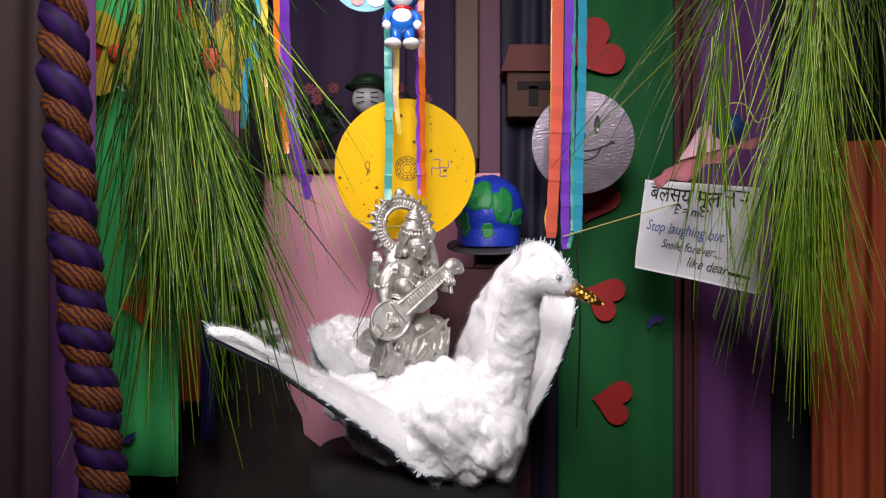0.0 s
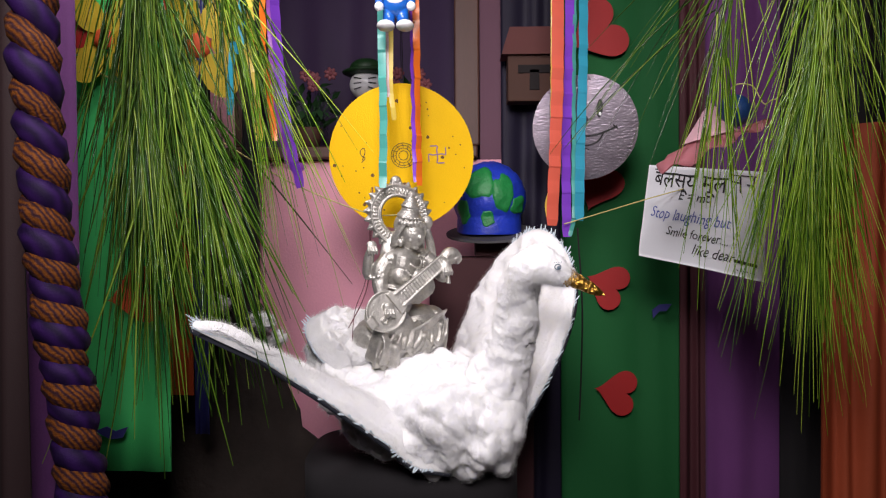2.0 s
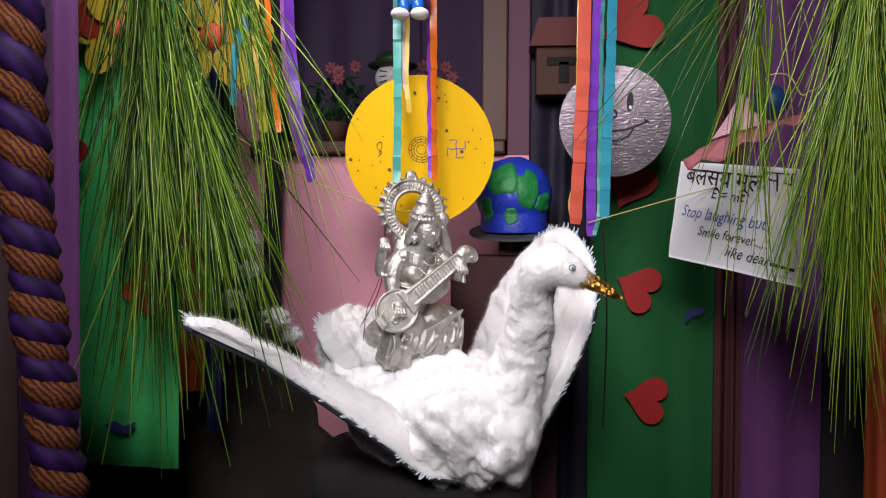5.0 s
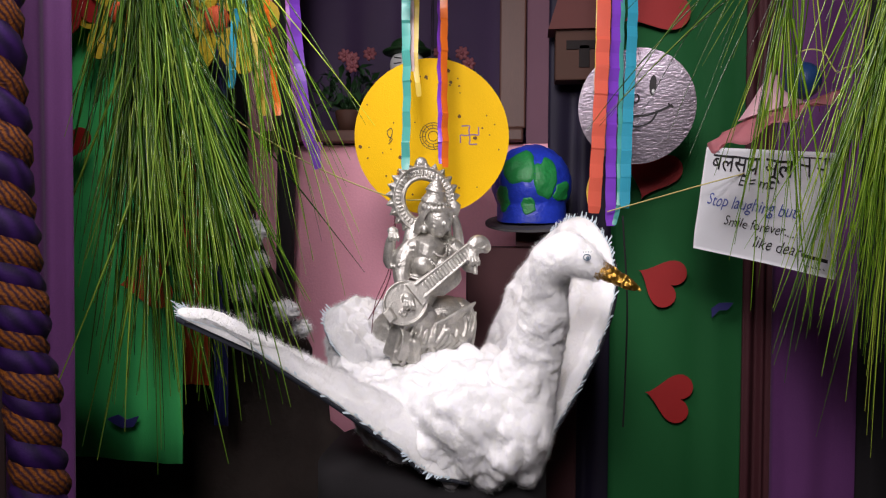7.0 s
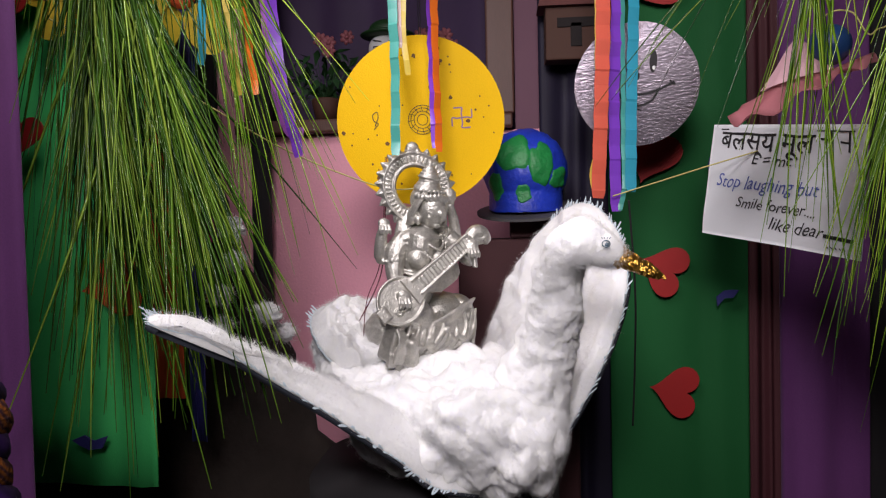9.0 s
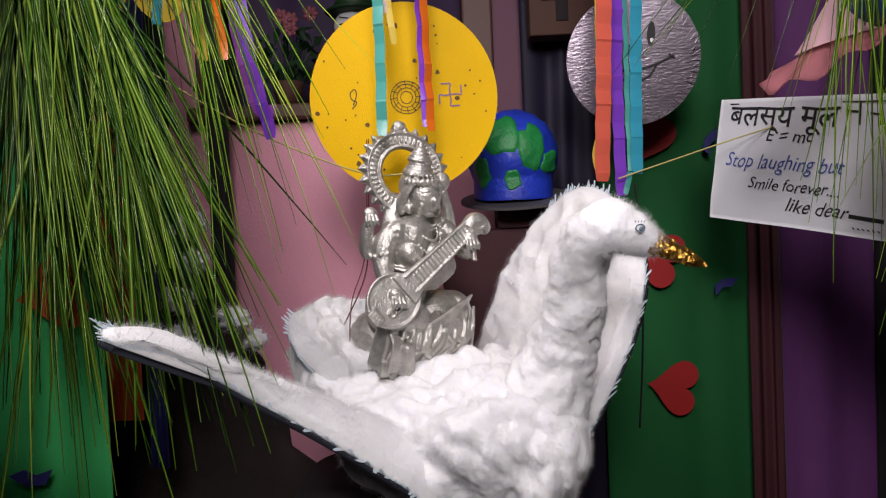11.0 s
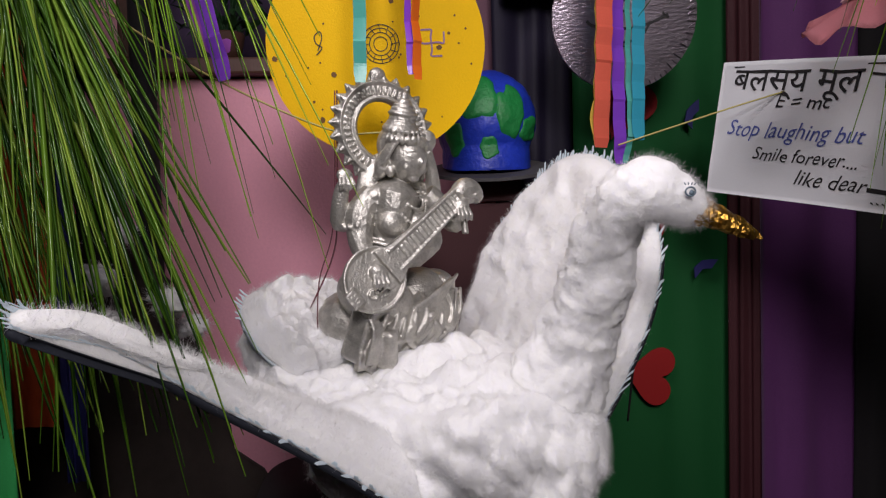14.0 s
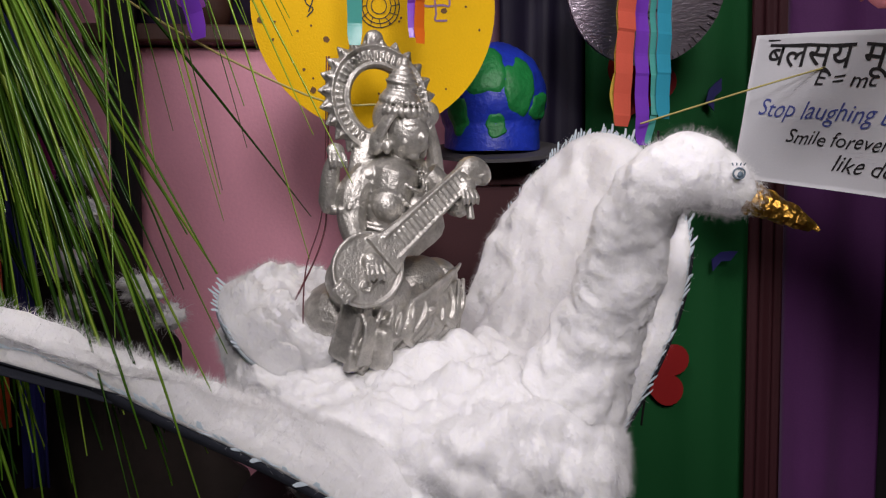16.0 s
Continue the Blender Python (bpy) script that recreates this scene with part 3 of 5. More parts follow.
def wing(name, edge, r0, r1, sag, seed, label, teeth=95, skip=(0.0, 1.0), loft=0.034, under=None):
    """A wing: a dark card with cotton laid on it and a cut paper fringe round its rim."""
    ns, nu = 110, 46
    rim = spline(edge, ns)
    root = np.linspace(np.array(r0), np.array(r1), ns)
    mid = np.mean(rim, 0) - (np.array(r0) + np.array(r1)) / 2
    up = Vector(np.cross(np.array(r1) - np.array(r0), mid)).normalized()
    if up.z < 0:
        up = -up

    def place(s, u):
        return Vector(root[s] + (rim[s] - root[s]) * u) - up * sag * 4 * u * (1 - u)

    top, low, samples = [], [], []
    for s in range(ns):
        for u in range(nu):
            p = place(s, u / (nu - 1))
            w = min(1.0, (1 - u / (nu - 1)) * float(np.linalg.norm(rim[s] - root[s])) / 0.022) * min(1.0, s / 3, (ns - 1 - s) / 3)
            h = 0.004 + w * (0.2 * loft + loft * (0.5 * billow(p + Vector((seed, 0, 0)), 12, 2) + 0.35 + 0.36 * wisp(p, 32)))
            q = p + up * h
            top.append(q)
            low.append(p - up * 0.002)
            samples.append((q, up))
    n = ns * nu

    def sheet(flip, k=0):
        out = []
        for s in range(ns - 1):
            for u in range(nu - 1):
                q = (k + s * nu + u, k + (s + 1) * nu + u, k + (s + 1) * nu + u + 1, k + s * nu + u + 1)
                out.append(q[::-1] if flip else q)
        return out

    def edges(k):
        out = []
        for s in range(ns - 1):
            for u in (0, nu - 1):
                out.append((s * nu + u, (s + 1) * nu + u, k + (s + 1) * nu + u, k + s * nu + u))
        for u in range(nu - 1):
            for s in (0, ns - 1):
                out.append((s * nu + u, s * nu + u + 1, k + s * nu + u + 1, k + s * nu + u))
        return out

    w = part(name, mesh_of(name, top + [p + up * 0.004 for p in low], sheet(False) + sheet(True, n) + edges(n), COTTON), swan, label)
    part("wing_card", mesh_of("wing_card", [p + up * 0.003 for p in low] + [p - up * 0.003 for p in low], sheet(False) + sheet(True, n) + edges(n), under or UNDER), w, "card under the cotton")
    part("fuzz", fuzz(samples, 50000, 0.010, 0.00010, seed, FIBRE, 0.35), w, "", "stuff")
    rnd = random.Random(seed)
    verts, faces = [], []
    dense = spline(edge, teeth * 3)
    for k in range(teeth):
        if not skip[0] <= k / teeth <= skip[1]:
            continue
        i = k * 3
        a, b = Vector(dense[i]), Vector(dense[min(i + 2, len(dense) - 1)])
        s = min(ns - 1, int(i / len(dense) * ns))
        out = Vector(rim[s] - root[s]).normalized()
        tip = rnd.uniform(0.006, 0.018) * (0.6 + 1.0 * abs(noise.noise(Vector((k * 0.21, seed, 0)))))
        if noise.noise(Vector((k * 0.16, seed * 2.0, 4.0))) < -0.12:
            tip *= 0.35
        bend = up * rnd.uniform(-0.004, 0.007) + (b - a) * rnd.uniform(-0.6, 0.6)
        m = len(verts)
        inner = -out * 0.008
        low4 = [a + inner, b + inner, b + out * tip * 0.5 + bend * 0.4, a + out * tip * 0.5 + bend * 0.4, b.lerp(a, 0.2) + out * tip + bend, a.lerp(b, 0.2) + out * tip * rnd.uniform(0.85, 1.1) + bend]
        verts += [p + up * 0.0030 for p in low4] + [p + up * 0.0036 for p in low4]
        faces += [(m, m + 1, m + 2, m + 3), (m + 3, m + 2, m + 4, m + 5), (m + 9, m + 8, m + 7, m + 6), (m + 11, m + 10, m + 8, m + 9), (m + 1, m + 7, m + 8, m + 2), (m, m + 3, m + 9, m + 6), (m + 2, m + 8, m + 10, m + 4), (m + 3, m + 5, m + 11, m + 9), (m + 4, m + 10, m + 11, m + 5)]
    part("fringe", mesh_of("fringe", verts, faces, FRINGE, False), w, "pale blue-white cut paper fringe", "stuff")
    return w


wing("wing", [(0.020, 1.310, 0.924), (-0.045, 1.285, 0.944), (-0.095, 1.255, 0.994), (-0.180, 1.200, 1.075), (-0.250, 1.140, 1.142), (-0.300, 1.085, 1.196), (-0.338, 1.030, 1.222), (-0.340, 1.055, 1.230), (-0.294, 1.130, 1.184), (-0.258, 1.200, 1.138), (-0.220, 1.280, 1.078), (-0.182, 1.340, 1.038), (-0.150, 1.370, 1.014)],
     (0.02, 1.39, 0.970), (-0.12, 1.43, 1.015), 0.006, 5, "white cotton wing with a fringed paper rim", 150, (0.04, 0.62), 0.016)
# the wing on the far side: a flat oval card hinged along the body
HINGE = Vector((0.082, 1.480, 0.928))
HINGE_WAY = Vector((0.3822, -0.8426, -0.3795))
RAISED = radians(66)
HINGE_OUT = math.cos(RAISED) * Vector((0.9107, 0.4131, 0.0)) + math.sin(RAISED) * Vector((0.1568, -0.3456, 0.9252))
OVAL = ((0.066, 0.02), (0.070, 0.10), (0.062, 0.19), (0.042, 0.28), (0.006, 0.352), (-0.052, 0.400), (-0.122, 0.426), (-0.195, 0.428), (-0.246, 0.400), (-0.272, 0.345), (-0.282, 0.28), (-0.276, 0.21), (-0.25, 0.12), (-0.21, 0.04))
wing("wing", [HINGE + a * HINGE_WAY + b * HINGE_OUT for a, b in OVAL], HINGE + 0.05 * HINGE_WAY, HINGE - 0.19 * HINGE_WAY, 0.006, 6, "white cotton wing raised behind the neck, fringed rim", 150, (0.06, 0.95), 0.026)
wing("tail", [(-0.20, 1.43, 1.085), (-0.245, 1.45, 1.115), (-0.275, 1.48, 1.155), (-0.272, 1.51, 1.182), (-0.235, 1.545, 1.190), (-0.19, 1.565, 1.185), (-0.13, 1.575, 1.155), (-0.09, 1.57, 1.12)],
     (-0.17, 1.45, 1.075), (-0.10, 1.53, 1.095), 0.004, 7, "white cotton tail with a fringed paper rim", 60, (0.15, 0.42), 0.06, FRINGE)



# ---- seated statue with a long-necked lute ----
def statue():
    bm = bmesh.new()
    V = Vector

    def arm(points, radii):
        tube(bm, spline(points, 16), list(np.interp(np.linspace(0, 1, 16), np.linspace(0, 1, len(radii)), radii)), 12)

    # plinth of leaves and the folded legs
    blob(bm, (0.0, 0.01, 0.035), (0.088, 0.062, 0.045), sub=3)
    # blocks of rock at the foot
    box(bm, -0.092, -0.070, -0.046, -0.012, -0.004, 0.064, 0.006, 0, pose(0, 0, 0, 4, 6, 12))
    box(bm, -0.078, -0.058, -0.056, -0.030, 0.010, 0.060, 0.006, 0, pose(0, 0, 0, -6, -12, 30))
    box(bm, -0.080, -0.066, -0.058, -0.044, -0.004, 0.030, 0.004, 0, pose(0, 0, 0, -8, 14, 24))
    box(bm, -0.058, -0.034, -0.074, -0.054, -0.006, 0.020, 0.004, 0, pose(0, 0, 0, 10, -14, 24))
    for k in range(9):
        a = 0.9 * k
        box(bm, -0.010, 0.010, -0.005, 0.005, -0.012, 0.012, 0.002, 0, Matrix.Translation((-0.070 + 0.017 * k, -0.060 + 0.004 * math.sin(7 * a) + 0.02 * (k / 8) ** 2, 0.008 + 0.006 * math.sin(5 * a))) @ pose(0, 0, 0, 25 * math.sin(a), 40 * math.sin(2.1 * a), 35 * math.sin(1.3 * a)))
    blob(bm, (0.040, -0.012, 0.078), (0.050, 0.042, 0.032), (0, -14, 8), sub=3)
    blob(bm, (0.076, -0.020, 0.094), (0.022, 0.026, 0.016), (0, 20, 0), sub=3)
    blob(bm, (0.084, -0.016, 0.050), (0.022, 0.040, 0.046), (0, 8, 0), sub=3)
    blob(bm, (-0.035, -0.025, 0.075), (0.055, 0.045, 0.036), (0, 18, -10), sub=3)
    blob(bm, (0.02, -0.045, 0.05), (0.075, 0.03, 0.034), (0, -6, 4), sub=3)
    # folds of the skirt
    fold = random.Random(12)
    for k in range(15):
        u = k / 14
        x0 = 0.092 - 0.125 * u
        mid = Vector((x0 - 0.012 + fold.uniform(-0.008, 0.008), -0.066 - 0.008 * math.sin(3 * u), 0.055 + fold.uniform(-0.01, 0.012)))
        tube(bm, spline([(x0 + fold.uniform(-0.006, 0.006), -0.045, 0.092 - 0.01 * u), mid, (x0 - 0.030 + fold.uniform(-0.012, 0.012), -0.066, 0.022), (x0 - 0.036, -0.058, 0.003)], 12),
             list(np.interp(np.linspace(0, 1, 12), [0, 0.5, 1], [0.0025, fold.uniform(0.0035, 0.006), 0.003])), 6)
    for k in range(12):
        a = fold.uniform(-0.9, 0.6)
        c = Vector((fold.uniform(-0.05, 0.07), -0.068, fold.uniform(0.012, 0.06)))
        tube(bm, spline([c, c + Vector((0.014 * math.cos(a), -0.006, 0.014 * math.sin(a))), c + Vector((0.028 * math.cos(a), 0.0, 0.026 * math.sin(a)))], 8), [0.002, 0.004, 0.005, 0.005, 0.005, 0.004, 0.003, 0.002], 6)
    for k in range(8):
        u = k / 7
        tube(bm, spline([(0.100, -0.020 + 0.03 * u, 0.094 - 0.005 * k), (0.105, -0.036 + 0.02 * u, 0.066 - 0.005 * k), (0.098, -0.050, 0.020)], 9), 0.0034, 6)
    for k in range(11):
        u = k / 10
        tube(bm, spline([(0.100 - 0.010 * u, -0.030, 0.106 - 0.020 * u), (0.060 - 0.02 * u, -0.058, 0.104 - 0.030 * u), (0.010 - 0.02 * u, -0.064, 0.078 - 0.034 * u), (-0.050 - 0.004 * u, -0.060, 0.052 - 0.036 * u)], 14),
             list(np.interp(np.linspace(0, 1, 14), [0, 0.5, 1], [0.0022, fold.uniform(0.003, 0.0048), 0.002])), 6)
    for k in range(9):
        u = k / 8
        tube(bm, spline([(-0.078 + 0.010 * u, -0.045, 0.074 - 0.004 * u), (-0.070 + 0.012 * u, -0.070, 0.050), (-0.074 + 0.016 * u, -0.072, 0.006)], 9), 0.0028, 5)
    # torso, shawl, chest
    tube(bm, spline([(0.0, 0.005, 0.085), (-0.002, 0.004, 0.125), (0.0, 0.002, 0.165), (0.004, 0.004, 0.200), (0.006, 0.004, 0.225)], 18), list(np.interp(np.linspace(0, 1, 18), [0, 0.3, 0.65, 0.85, 1], [0.045, 0.038, 0.047, 0.045, 0.015])), 20, 0, 0.66)
    blob(bm, (-0.020, -0.024, 0.170), (0.021, 0.017, 0.019), sub=3)
    blob(bm, (0.020, -0.024, 0.172), (0.021, 0.017, 0.019), sub=3)
    for z, d in ((0.150, 0.0), (0.145, 0.001)):
        hem = [(0.002 + 0.046 * math.cos(a), 0.003 + 0.037 * math.sin(a) - d, z + 0.003 * math.sin(a)) for a in np.linspace(0, 2 * math.pi, 33)]
        tube(bm, hem, 0.0022, 6)
    blob(bm, (-0.030, 0.002, 0.203), (0.020, 0.014, 0.011), (0, -25, 0), sub=3)
    blob(bm, (0.038, 0.002, 0.203), (0.020, 0.014, 0.011), (0, 25, 0), sub=3)
    # blouse pleats and the edge of the shawl
    for k in range(7):
        u = k / 6
        tube(bm, spline([(-0.040 + 0.006 * u, -0.006, 0.196 - 0.012 * u), (-0.022 + 0.010 * u, -0.030, 0.176 - 0.018 * u), (0.004 + 0.012 * u, -0.034, 0.152 - 0.014 * u)], 9), 0.0018, 5)
        tube(bm, spline([(0.058, -0.006, 0.196 - 0.011 * u), (0.052 + 0.004 * u, -0.024, 0.176 - 0.012 * u), (0.040, -0.034, 0.150 - 0.010 * u)], 9), 0.0021, 5)
    for k in range(9):
        d = 0.0052 * k - 0.008
        tube(bm, spline([(0.034 + d * 0.5, 0.002, 0.208), (0.036 + d * 0.2, -0.026, 0.185), (0.020 + d, -0.037, 0.150), (-0.014 + d, -0.034, 0.118)], 12), 0.0031, 6)
    # necklaces and girdle as beads
    for r, low, n in ((0.020, 0.020, 15), (0.027, 0.040, 21), (0.030, 0.058, 23)):
        for k in range(n):
            a = math.pi * k / (n - 1)
            blob(bm, (0.004 + r * math.cos(a), -0.018 - 0.024 * math.sin(a), 0.213 - low * math.sin(a)), (0.0032,) * 3, sub=1)
    for k in range(20):
        a = math.pi * (1 + k / 19)
        blob(bm, (0.04 * math.cos(a), 0.002 + 0.034 * math.sin(a), 0.122 + 0.004 * math.cos(2 * a)), (0.004, 0.003, 0.005), sub=1)
    # head, hair, face, ears
    before = set(bm.verts)
    tube(bm, [(0.006, 0.004, 0.208), (0.007, 0.0, 0.232)], [0.0145, 0.0130], 14)
    blob(bm, (0.008, -0.008, 0.2520), (0.0245, 0.0245, 0.0295), (0, 6, 0), sub=4)
    blob(bm, (0.007, 0.010, 0.266), (0.0300, 0.0270, 0.0290), sub=4)
    for s in (-1, 1):
        blob(bm, (0.007 + s * 0.028, 0.006, 0.240), (0.0095, 0.011, 0.018), (0, -12 * s, 0), sub=3)
        for k in range(4):
            tube(bm, spline([(0.007 + s * 0.012, -0.014, 0.284 - 0.003 * k), (0.007 + s * (0.026 + 0.001 * k), -0.012 + 0.004 * k, 0.268 - 0.002 * k), (0.007 + s * (0.033 + 0.001 * k), -0.002 + 0.004 * k, 0.240 - 0.006 * k)], 9), 0.0032, 6)
    for k in range(13):
        a = math.pi * (1.0 + k / 12)
        blob(bm, (0.007 + 0.0280 * math.cos(a), 0.0 + 0.0265 * math.sin(a), 0.2775 - 0.004 * abs(math.cos(a))), (0.0048, 0.0038, 0.0062), sub=2)
        blob(bm, (0.007 + 0.0255 * math.cos(a), 0.001 + 0.0240 * math.sin(a), 0.2865 - 0.003 * abs(math.cos(a))), (0.0034, 0.003, 0.004), sub=1)
    blob(bm, (0.0085, -0.0315, 0.2500), (0.0042, 0.0062, 0.0074), (20, 0, 0))
    for s in (-1, 1):
        blob(bm, (0.0085 + 0.0100 * s, -0.0272, 0.2560), (0.0066, 0.0032, 0.0030), (0, -8 * s, 10 * s))
        tube(bm, [(0.0085 + 0.003 * s, -0.0300, 0.2625), (0.0085 + 0.010 * s, -0.0288, 0.2648), (0.0085 + 0.0175 * s, -0.0235, 0.2615)], 0.0012, 5)
        blob(bm, (0.0085 + 0.0265 * s, -0.007, 0.234), (0.0060, 0.0060, 0.0085))
        blob(bm, (0.0085 + 0.0125 * s, -0.0215, 0.2425), (0.0080, 0.0066, 0.0070))
    blob(bm, (0.0085, -0.0275, 0.2395), (0.0070, 0.0036, 0.0024))
    blob(bm, (0.0085, -0.0272, 0.2358), (0.0054, 0.0034, 0.0022))
    blob(bm, (0.0085, -0.0228, 0.2295), (0.0080, 0.0058, 0.0054))
    # crown: dome, waist and knob
    for z, r, h in ((0.291, 0.0290, 0.012), (0.300, 0.0240, 0.008), (0.309, 0.0205, 0.007), (0.317, 0.0225, 0.0055), (0.324, 0.0190, 0.005), (0.331, 0.0150, 0.005), (0.338, 0.0108, 0.005), (0.346, 0.0058, 0.0065)):
        blob(bm, (0.005, 0.006, 0.286 + (z - 0.291) * 0.78), (r * 0.9, r * 0.82, h), sub=3)
    pivot = Matrix.Translation((0.007, 0.002, 0.228))
    bmesh.ops.transform(bm, matrix=pivot @ pose(0, 0, 0, 0, 5, 0) @ pose(0, 0, 0, 10, 0, 20) @ Matrix.Scale(1.05, 4) @ pivot.inverted(), verts=[v for v in bm.verts if v not in before])
    # arms: two at the lute, two raised behind
    arm([(-0.034, 0.0, 0.205), (-0.056, -0.004, 0.180), (-0.064, -0.012, 0.146), (-0.066, -0.038, 0.122), (-0.064, -0.058, 0.112)], [0.018, 0.0200, 0.0165, 0.0125, 0.0095])
    arm([(0.042, 0.0, 0.205), (0.066, -0.004, 0.178), (0.074, -0.018, 0.164), (0.078, -0.034, 0.180)], [0.017, 0.0180, 0.0145, 0.0100])
    arm([(-0.030, 0.012, 0.205), (-0.066, 0.018, 0.176), (-0.082, 0.012, 0.170), (-0.080, 0.0, 0.205), (-0.074, -0.004, 0.222)], [0.012, 0.0135, 0.013, 0.0105, 0.008])
    arm([(0.036, 0.014, 0.205), (0.060, 0.020, 0.196), (0.060, 0.014, 0.230), (0.052, 0.006, 0.262)], [0.011, 0.012, 0.010, 0.008])
    blob(bm, (0.052, 0.002, 0.276), (0.014, 0.006, 0.016), (0, 20, 0))
    for c, w, turn in (((-0.062, -0.070, 0.107), 0.0125, 25), ((0.076, -0.040, 0.186), 0.0115, -20), ((-0.074, -0.006, 0.230), 0.011, 0)):
        blob(bm, c, (w, 0.0065, w * 0.85), (0, turn, 0), sub=3)
        for k in range(4):
            s = V(c) + V((-0.008 + 0.0052 * k, -0.004, -0.004))
            tube(bm, [s, s + V((0.001 * (k - 2), -0.006, -0.008)), s + V((0.001 * (k - 2), -0.004, -0.016))], [0.0030, 0.0028, 0.0020], 7)
    for base_at, ax in (((-0.063, -0.004, 0.166), 0), ((-0.061, -0.034, 0.127), 0), ((0.070, -0.014, 0.170), 0)):
        for k in range(10):
            a = 2 * math.pi * k / 10
            blob(bm, V(base_at) + V((0.0185 * math.cos(a), 0.0185 * math.sin(a), 0.003 * math.cos(a))), (0.0042, 0.0042, 0.0042), sub=1)
    # lute: bowl, rim, bridge, neck, frets, curled head
    tilt = pose(-0.068, -0.062, 0.098, 0, 0, 0) @ pose(0, 0, 0, -14, -34, 14)
    bowl = bmesh.ops.create_icosphere(bm, subdivisions=3, radius=1.0, matrix=tilt @ Matrix.Diagonal((0.045, 0.022, 0.039, 1)))
    for v in bowl["verts"]:
        q = tilt.inverted() @ v.co
        if q.y < -0.006:
            q.y = -0.006
            v.co = tilt @ q
    rim = [tilt @ V((0.044 * math.cos(a), -0.007, 0.038 * math.sin(a))) for a in np.linspace(0, 2 * math.pi, 41)]
    tube(bm, rim, 0.0024, 6)
    for x, r in ((-0.015, 0.006), (-0.012, 0.0035), (-0.004, 0.0045)):
        ring = [tilt @ V((x + r * math.cos(a), -0.0085, -0.012 + r * math.sin(a))) for a in np.linspace(0, 2 * math.pi, 17)]
        tube(bm, ring, 0.0012, 5)
    box(bm, -0.046, -0.030, -0.012, 0.004, -0.012, 0.012, 0.002, 0, tilt)
    for k in range(6):
        box(bm, -0.049, -0.034, -0.0135, -0.010, -0.0105 + 0.004 * k, -0.0085 + 0.004 * k, 0, 0, tilt)
    slab(bm, [(0.022, -0.026), (0.044, -0.0185), (0.09, -0.0150), (0.188, -0.0125), (0.188, 0.0125), (0.09, 0.0150), (0.044, 0.0185), (0.022, 0.026)], -0.0115, 0.006, 0, tilt)
    for k in range(19):
        box(bm, 0.050 + 0.0076 * k, 0.0520 + 0.0076 * k, -0.0136, -0.011, -0.0082, 0.0082, 0, 0, tilt)
    for z in (-0.008, 0.008):
        tube(bm, [tilt @ V((0.036, -0.012, z * 1.7)), tilt @ V((0.19, -0.012, z * 1.35))], 0.0022, 5)
    head = [tilt @ V(p) for p in ((0.178, -0.004, 0.0), (0.193, -0.004, 0.003), (0.203, -0.004, -0.004), (0.202, -0.004, -0.014), (0.194, -0.006, -0.019))]
    tube(bm, spline(head, 16), list(np.interp(np.linspace(0, 1, 16), [0, 0.4, 0.8, 1], [0.013, 0.0145, 0.013, 0.008])), 12)
    blob(bm, tilt @ V((0.196, -0.004, -0.004)), (0.018, 0.011, 0.017), (0, -34, 14), 0, 3)
    ring = [tilt @ V((0.197 + 0.011 * math.cos(a), -0.014, -0.004 + 0.010 * math.sin(a))) for a in np.linspace(0, 2 * math.pi, 21)]
    tube(bm, ring, 0.0022, 6)
    tube(bm, [tilt @ V((0.178, -0.004, -0.010)), tilt @ V((0.150, -0.004, -0.042))], [0.0035, 0.005], 10, 1)
    # halo: band, beaded inner rim, pointed rays
    hc = V((-0.004, 0.026, 0.292))
    n = 64
    rings = []
    for r, y in ((0.037, -0.006), (0.041, -0.011), (0.046, -0.007), (0.058, -0.009), (0.062, -0.012), (0.065, -0.005), (0.065, 0.004), (0.037, 0.004)):
        rings.append([bm.verts.new(hc + V((r * math.cos(2 * math.pi * k / n), y, 1.04 * r * math.sin(2 * math.pi * k / n)))) for k in range(n)])
    for a, b in zip(rings, rings[1:] + rings[:1]):
        for k in range(n):
            bm.faces.new((a[k], a[(k + 1) % n], b[(k + 1) % n], b[k]))
    for k in range(24):
        a = 2 * math.pi * (k + 0.5) / 24
        if math.sin(a) < -0.8:
            continue
        m = Matrix.Translation(hc) @ pose(0, 0, 0, 0, -math.degrees(a), 0)
        bmesh.ops.create_cone(bm, cap_ends=True, segments=10, radius1=0.0112, radius2=0.0012, depth=0.015, matrix=m @ Matrix.Translation((0.0695, -0.002, 0)) @ pose(0, 0, 0, 0, 84, 0) @ Matrix.Diagonal((1, 0.55, 1, 1)))
        bmesh.ops.create_cone(bm, cap_ends=True, segments=6, radius1=0.0055, radius2=0.0008, depth=0.013, matrix=m @ Matrix.Translation((0.0675, -0.008, 0)) @ pose(0, 0, 0, 0, 84, 0) @ Matrix.Diagonal((1, 0.5, 1, 1)))
    for k in range(44):
        a = 2 * math.pi * k / 44
        m = Matrix.Translation(hc) @ pose(0, 0, 0, 0, -math.degrees(a), 0)
        box(bm, 0.0475, 0.0565, -0.0115, -0.006, -0.0020, 0.0020, 0, 0, m)
    blob(bm, hc + V((0, -0.004, 0.074)), (0.012, 0.006, 0.010))
    # back slab that ties the halo to the figure
    blob(bm, (0.0, 0.022, 0.19), (0.055, 0.016, 0.075), sub=3)
    for v in bm.verts:
        v.co.x -= 0.07 * max(0.0, v.co.z - 0.09)
    turn = pose(-0.062, 1.480, 1.114, 0, 0, 18)
    bmesh.ops.transform(bm, matrix=turn @ Matrix.Diagonal((0.95, 0.97, 0.97, 1)), verts=bm.verts)
